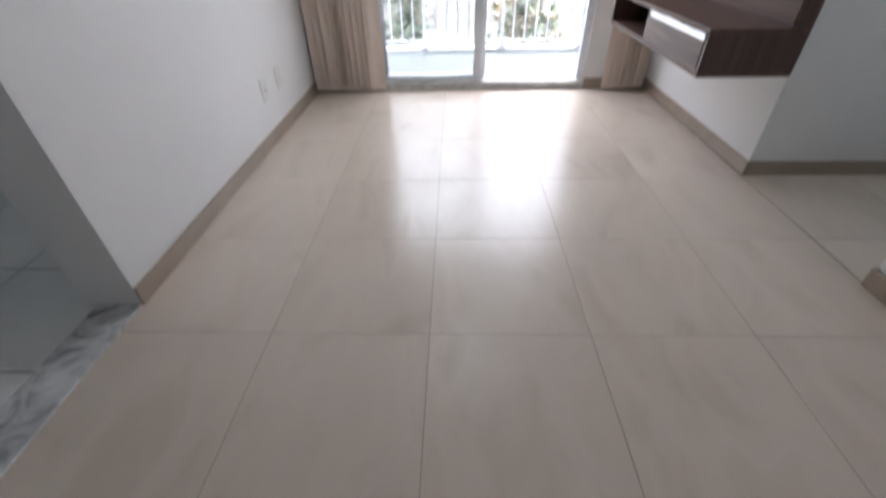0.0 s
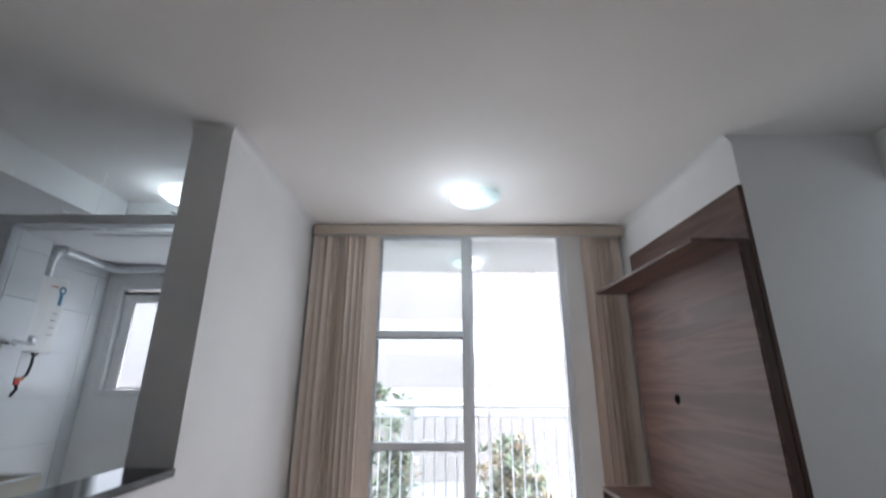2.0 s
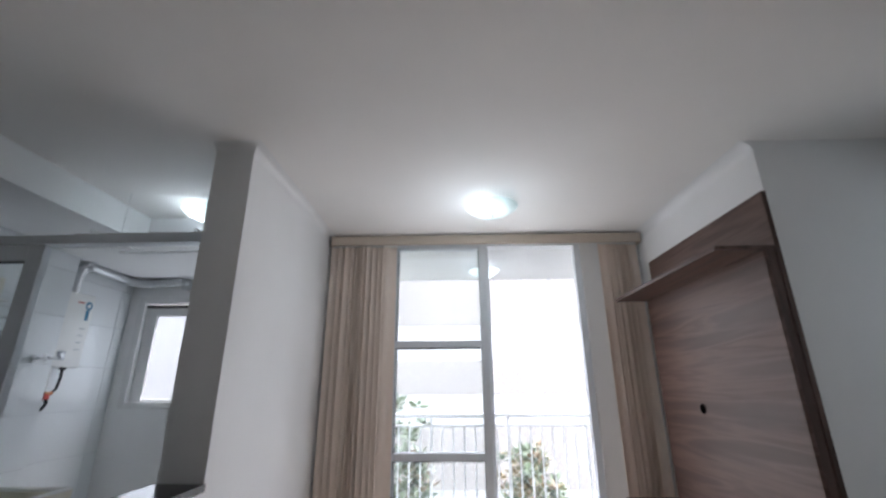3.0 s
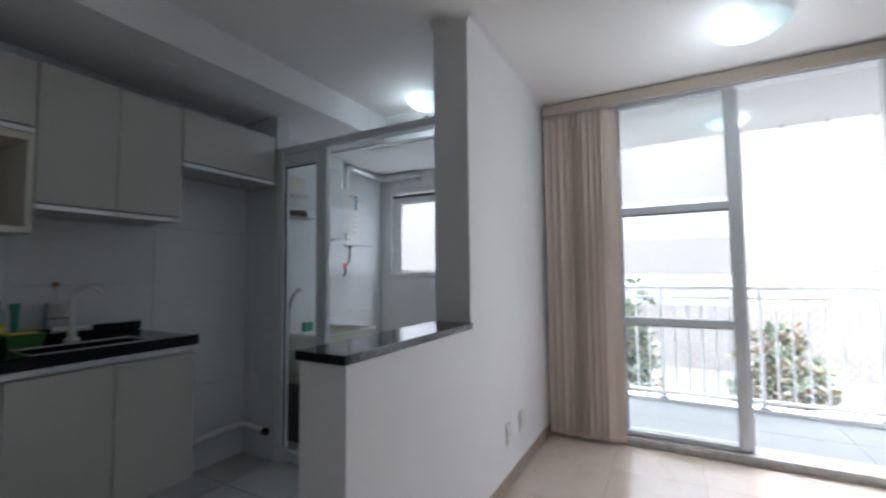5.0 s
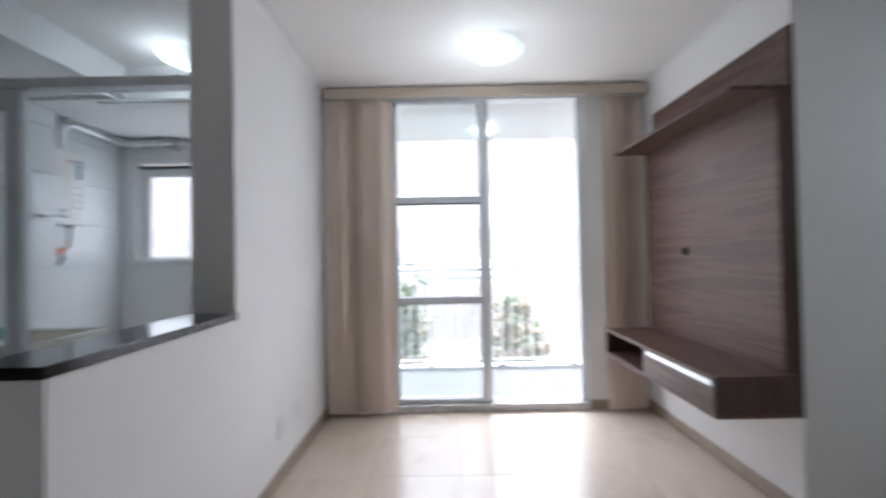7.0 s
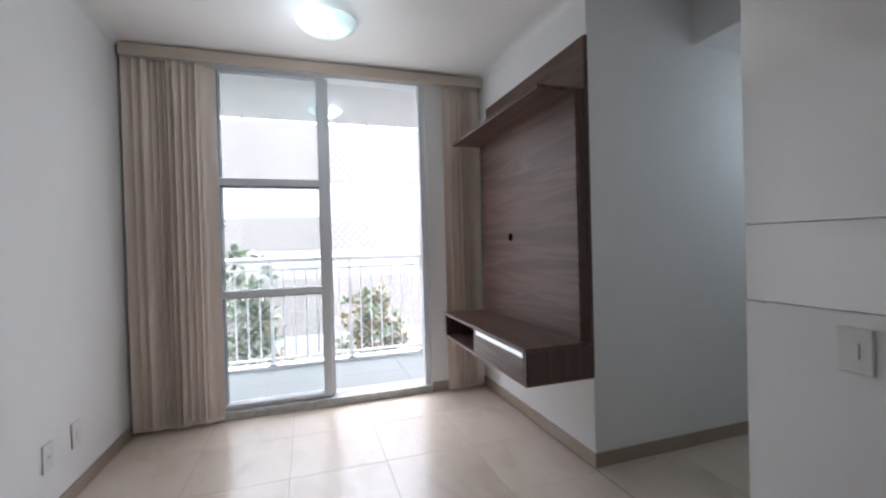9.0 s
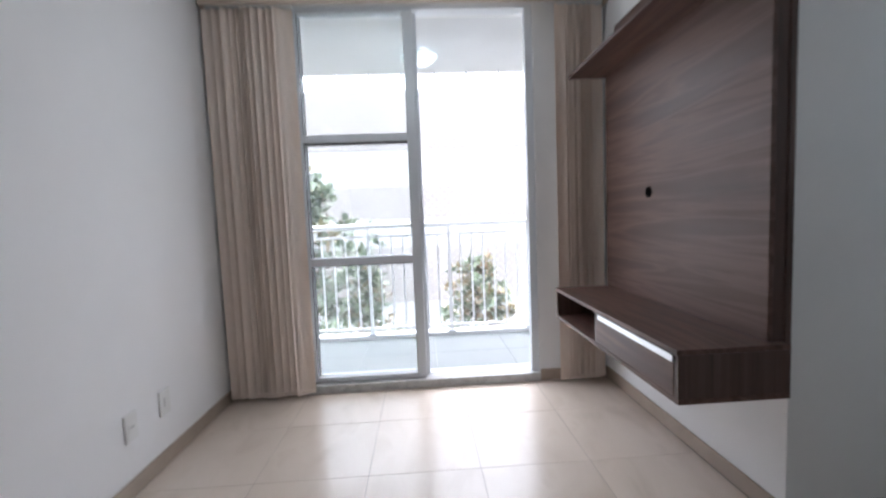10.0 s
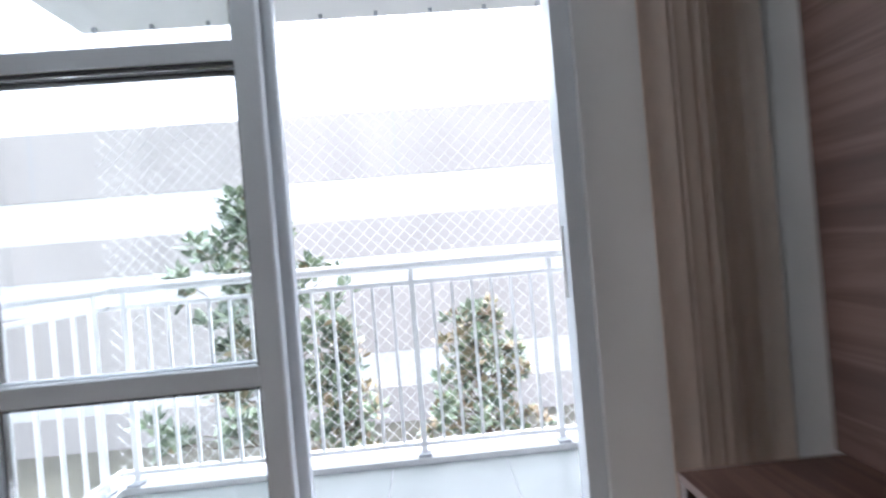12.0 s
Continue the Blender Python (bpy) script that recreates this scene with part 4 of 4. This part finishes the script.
RY, RX = 4.49, -1.13
railing = thing("railing", "white painted steel balcony railing with slim balusters", "railing")
part("top_rail", tube([(RX, YN + 0.18, 1.03), (RX, RY - 0.05, 1.03), (RX + 0.02, RY - 0.015, 1.03), (RX + 0.05, RY, 1.03), (BX1, RY, 1.03)], 0.026, 14), RAIL, railing, smooth=True)
for z in (0.935, 0.062):
    part("rail", boxes([(RX - 0.012, YN + 0.18, z - 0.012, RX + 0.012, RY + 0.012, z + 0.012), (RX + 0.012, RY - 0.012, z - 0.012, BX1, RY + 0.012, z + 0.012)], 0.002), RAIL, railing)
BAL = mesh_of("baluster", B(-0.0075, -0.0075, 0.074, 0.0075, 0.0075, 0.923), RAIL)
POST = mesh_of("post", B(-0.014, -0.014, -0.02, 0.014, 0.014, 1.01), RAIL)
FOOT = mesh_of("foot", B(-0.035, -0.05, 0.0045, 0.035, 0.03, 0.022, bevel=0.004), GREYINK)


def upright(mesh, nm, x, y):
    o = new(nm, mesh)
    o.parent = railing
    o.location = (x, y, 0)


posts = [-1.035 + 0.754 * k for k in range(6)]
for x in posts:
    upright(POST, "post", x, RY)
    upright(FOOT, "foot", x, RY)
    for k in range(1, 7):
        if x + 0.754 * k / 7 < BX1 - 0.05:
            upright(BAL, "baluster", x + 0.754 * k / 7, RY)
for y in (RY - 0.10, RY - 0.95):
    upright(POST, "post", RX, y)
    upright(FOOT, "foot", RX, y)
for k in range(1, 11):
    if abs(RY - 0.10 - 0.112 * k - (RY - 0.95)) > 0.03:
        upright(BAL, "baluster", RX, RY - 0.10 - 0.112 * k)


def net_mesh(x0, x1, z0, z1, pitch, w):
    """Diagonal cords in both directions, cut to the rectangle."""
    bm = bmesh.new()
    for s in (1, -1):
        c = (x0 - (z1 - z0)) if s > 0 else x0
        while c < (x1 if s > 0 else x1 + (z1 - z0)):
            za, zb = z0, z1
            xa = c
            xb = c + s * (z1 - z0)
            if s > 0:
                if xa < x0:
                    za, xa = z0 + (x0 - c), x0
                if xb > x1:
                    zb, xb = z0 + (x1 - c), x1
            else:
                if xa > x1:
                    za, xa = z0 + (c - x1), x1
                if xb < x0:
                    zb, xb = z0 + (c - x0), x0
            if zb - za > 0.02:
                tube([(xa, 0, za), (xb, 0, zb)], w, 3, bm, False)
            c += pitch
    return bm


net = thing("safety_net", "white knotted safety net stretched over the balcony opening", "net")
part("net_front", net_mesh(BX0 + 0.02, BX1, 0.005, 2.44, 0.075, 0.0011), NET, net)
net.location = (0, BY1 - 0.02, 0)
hook = mesh_of("hook", B(-0.01, -0.012, 2.405, 0.01, 0.004, 2.432), GREYINK)
for k in range(14):
    h = new("hook", hook)
    h.parent = net
    h.location = (BX0 + 0.10 + 0.30 * k, -0.03, 0)

# ---- outside: ground, far building, trees ----
GZ = -3.2
solid("ground", boxes([(-600, -600, GZ - 0.5, 600, 600, GZ)]), SOIL, "planted ground below the balcony", "ground")
bld = thing("parking_building", "grey roughcast building with white horizontal bands", "building")
FY = 13.0
part("core", B(-30, FY + 0.3, GZ, 30, FY + 14, 4.75), BANDW, bld)
for z0, z1 in ((3.09, 4.78), (1.09, 2.05), (-1.39, 0.26), (GZ, -2.29)):
    part("parapet", B(-30, FY, z0, 30, FY + 0.29, z1, bevel=0.01), ROUGHCAST, bld)
for z0, z1 in ((2.051, 3.089), (0.261, 1.089), (-2.289, -1.391)):
    part("white_band", B(-30, FY + 0.02, z0, 30, FY + 0.29, z1), BANDW, bld)
for x in range(-27, 30, 9):
    part("joint", B(x - 0.012, FY - 0.004, 3.13, x + 0.012, FY - 0.001, 4.77), GREYINK, bld)


def tree(label, x, y, h, w, seed, leaves, mats, leaf_len=0.13, low=0.30, taper=0.6):
    """Tapered trunk, rising limbs and a crown of folded leaves set in whorls at the twig ends."""
    rg = random.Random(seed)
    t = thing("tree", label, "tree", at=(x, y, GZ))
    bm = bmesh.new()
    tube([(0, 0, 0), (0.04, 0.02, h * 0.35), (-0.03, 0.0, h * 0.7), (0.02, 0.01, h * 0.96)], [0.07, 0.055, 0.035, 0.012], 9, bm)
    tips = []
    for i in range(60):
        f = low + (0.98 - low) * (i + rg.random()) / 60
        a = i * 2.4 + rg.uniform(-0.4, 0.4)
        reach = w * (1.05 - f) ** taper * rg.uniform(0.35, 1.2)
        p0 = Vector((0.01, 0.01, h * f * 0.93))
        p1 = p0 + Vector((math.cos(a) * reach, math.sin(a) * reach, reach * rg.uniform(0.25, 0.8)))
        mid = p0.lerp(p1, 0.5) + Vector((0, 0, -0.06 * reach))
        tube([p0, mid, p1], [0.016, 0.010, 0.005], 5, bm)
        young = rg.random() < mats[2]
        tips.append((p1, young))
        for k in range(2):
            q = mid.lerp(p1, rg.uniform(0.1, 0.85)) + Vector((rg.gauss(0, 0.09), rg.gauss(0, 0.09), rg.gauss(0.02, 0.08)))
            tips.append((q, young and rg.random() < 0.6))
    part("trunk", bm, BARK, t, smooth=True)
    vs = ([], [])
    fs = ([], [])
    for n in range(leaves):
        q, young = tips[n % len(tips)]
        which = 1 if young and rg.random() < 0.75 or rg.random() < 0.05 else 0
        d = Vector((rg.gauss(0, 1), rg.gauss(0, 1), rg.gauss(0.55, 0.6))).normalized()
        s = d.cross(Vector((rg.gauss(0, 0.5), rg.gauss(0, 0.5), 1.0))).normalized()
        u = d.cross(s)
        ln = leaf_len * rg.uniform(0.6, 1.15)
        p = q + d * 0.02
        k = len(vs[which])
        vs[which].extend([p, p + d * ln * 0.55 + s * ln * 0.23 + u * ln * 0.05, p + d * ln, p + d * ln * 0.55 - s * ln * 0.23 + u * ln * 0.05])
        fs[which].extend([(k, k + 1, k + 2), (k, k + 2, k + 3)])
    for j, nm in ((0, "crown"), (1, "young_leaves")):
        if fs[j]:
            me = bpy.data.meshes.new(nm)
            me.from_pydata([tuple(v) for v in vs[j]], [], fs[j])
            me.materials.append(mats[j])
            o = new(nm, me)
            o.parent = t
    return t


tree("leafy green garden tree with loose upright crown", -1.76, 8.1, 5.50, 1.62, 3, 3500, (LEAF, LEAF_DRY, 0.08), 0.225)
tree("small garden tree with green and tan leaves", 1.22, 8.1, 3.70, 1.35, 8, 3400, (LEAF, LEAF_DRY, 0.72), 0.17, 0.34, 0.8)
tree("low green shrub tree with tan shoots", -0.76, 8.2, 3.60, 0.60, 15, 900, (LEAF, LEAF_DRY, 0.3), 0.22)

# ---- tiles ----
def tiles(parent, material, origin, pitch, joint, area, normal="z", at=0.0, skip=(), thick=0.009):
    """Square or oblong tiles cut to an area; alike tiles share a mesh."""
    (u0, v0), (pu, pv), (a0, b0, a1, b1) = origin, pitch, area
    cache = {}
    i0, j0 = math.floor((a0 - u0) / pu), math.floor((b0 - v0) / pv)
    i = i0
    while u0 + i * pu < a1 - 0.01:
        j = j0
        while v0 + j * pv < b1 - 0.01:
            ua, ub = max(u0 + i * pu + joint / 2, a0), min(u0 + (i + 1) * pu - joint / 2, a1)
            va, vb = max(v0 + j * pv + joint / 2, b0), min(v0 + (j + 1) * pv - joint / 2, b1)
            j += 1
            if ub - ua < 0.012 or vb - va < 0.012:
                continue
            key = (round(ub - ua, 3), round(vb - va, 3))
            if key not in cache:
                w, h = (ub - ua) / 2, (vb - va) / 2
                if normal == "z":
                    bm = B(-w, -h, -thick, w, h, 0, bevel=min(0.001, thick * 0.35), seg=1)
                elif normal == "x":
                    bm = B(-thick, -w, -h, 0, w, h, bevel=0.001, seg=1)
                else:
                    bm = B(-w, 0, -h, w, thick, h, bevel=0.001, seg=1)
                cache[key] = mesh_of("tile", bm, material)
            o = new("tile", cache[key])
            o.parent = parent
            cu, cv = (ua + ub) / 2, (va + vb) / 2
            o.location = (cu, cv, at) if normal == "z" else (at, cu, cv) if normal == "x" else (cu, at, cv)
        i += 1


TILE = 0.485
tiles(floor, FLOOR_TILE, (-0.54, 0.814), (TILE, TILE), 0.002, (XW, YS, 1.392, YN), thick=0.0017)
tiles(floor, FLOOR_TILE, (-0.54, 0.814), (TILE, TILE), 0.002, (1.394, 1.035, 3.5, YE), thick=0.0017)
tiles(kitchen_floor, KFLOOR, (-1.575, 0.665), (0.443, 0.443), 0.007, (-2.89, -0.6, XW - 0.151, LY))
tiles(wall_kw, WTILE, (0.10, 0.19), (0.60, 0.318), 0.002, (-0.6, 0.0, KY, 2.238), "x", KW, thick=0.006)
tiles(wall_kw, WTILE, (2.05, 0.19), (0.60, 0.318), 0.002, (2.05, 0.0, 2.885, 2.218), "x", KW - 0.014, thick=0.006)
tiles(wall_kw, WTILE, (2.885, 0.19), (0.60, 0.318), 0.002, (2.885, 0.0, LY, 2.218), "x", KW - 0.130, thick=0.006)
tiles(wall_kr, WTILE, (-2.70, 0.19), (0.60, 0.318), 0.002, (KW, 0.0, -2.458, 2.238), "y", KY, thick=0.006)
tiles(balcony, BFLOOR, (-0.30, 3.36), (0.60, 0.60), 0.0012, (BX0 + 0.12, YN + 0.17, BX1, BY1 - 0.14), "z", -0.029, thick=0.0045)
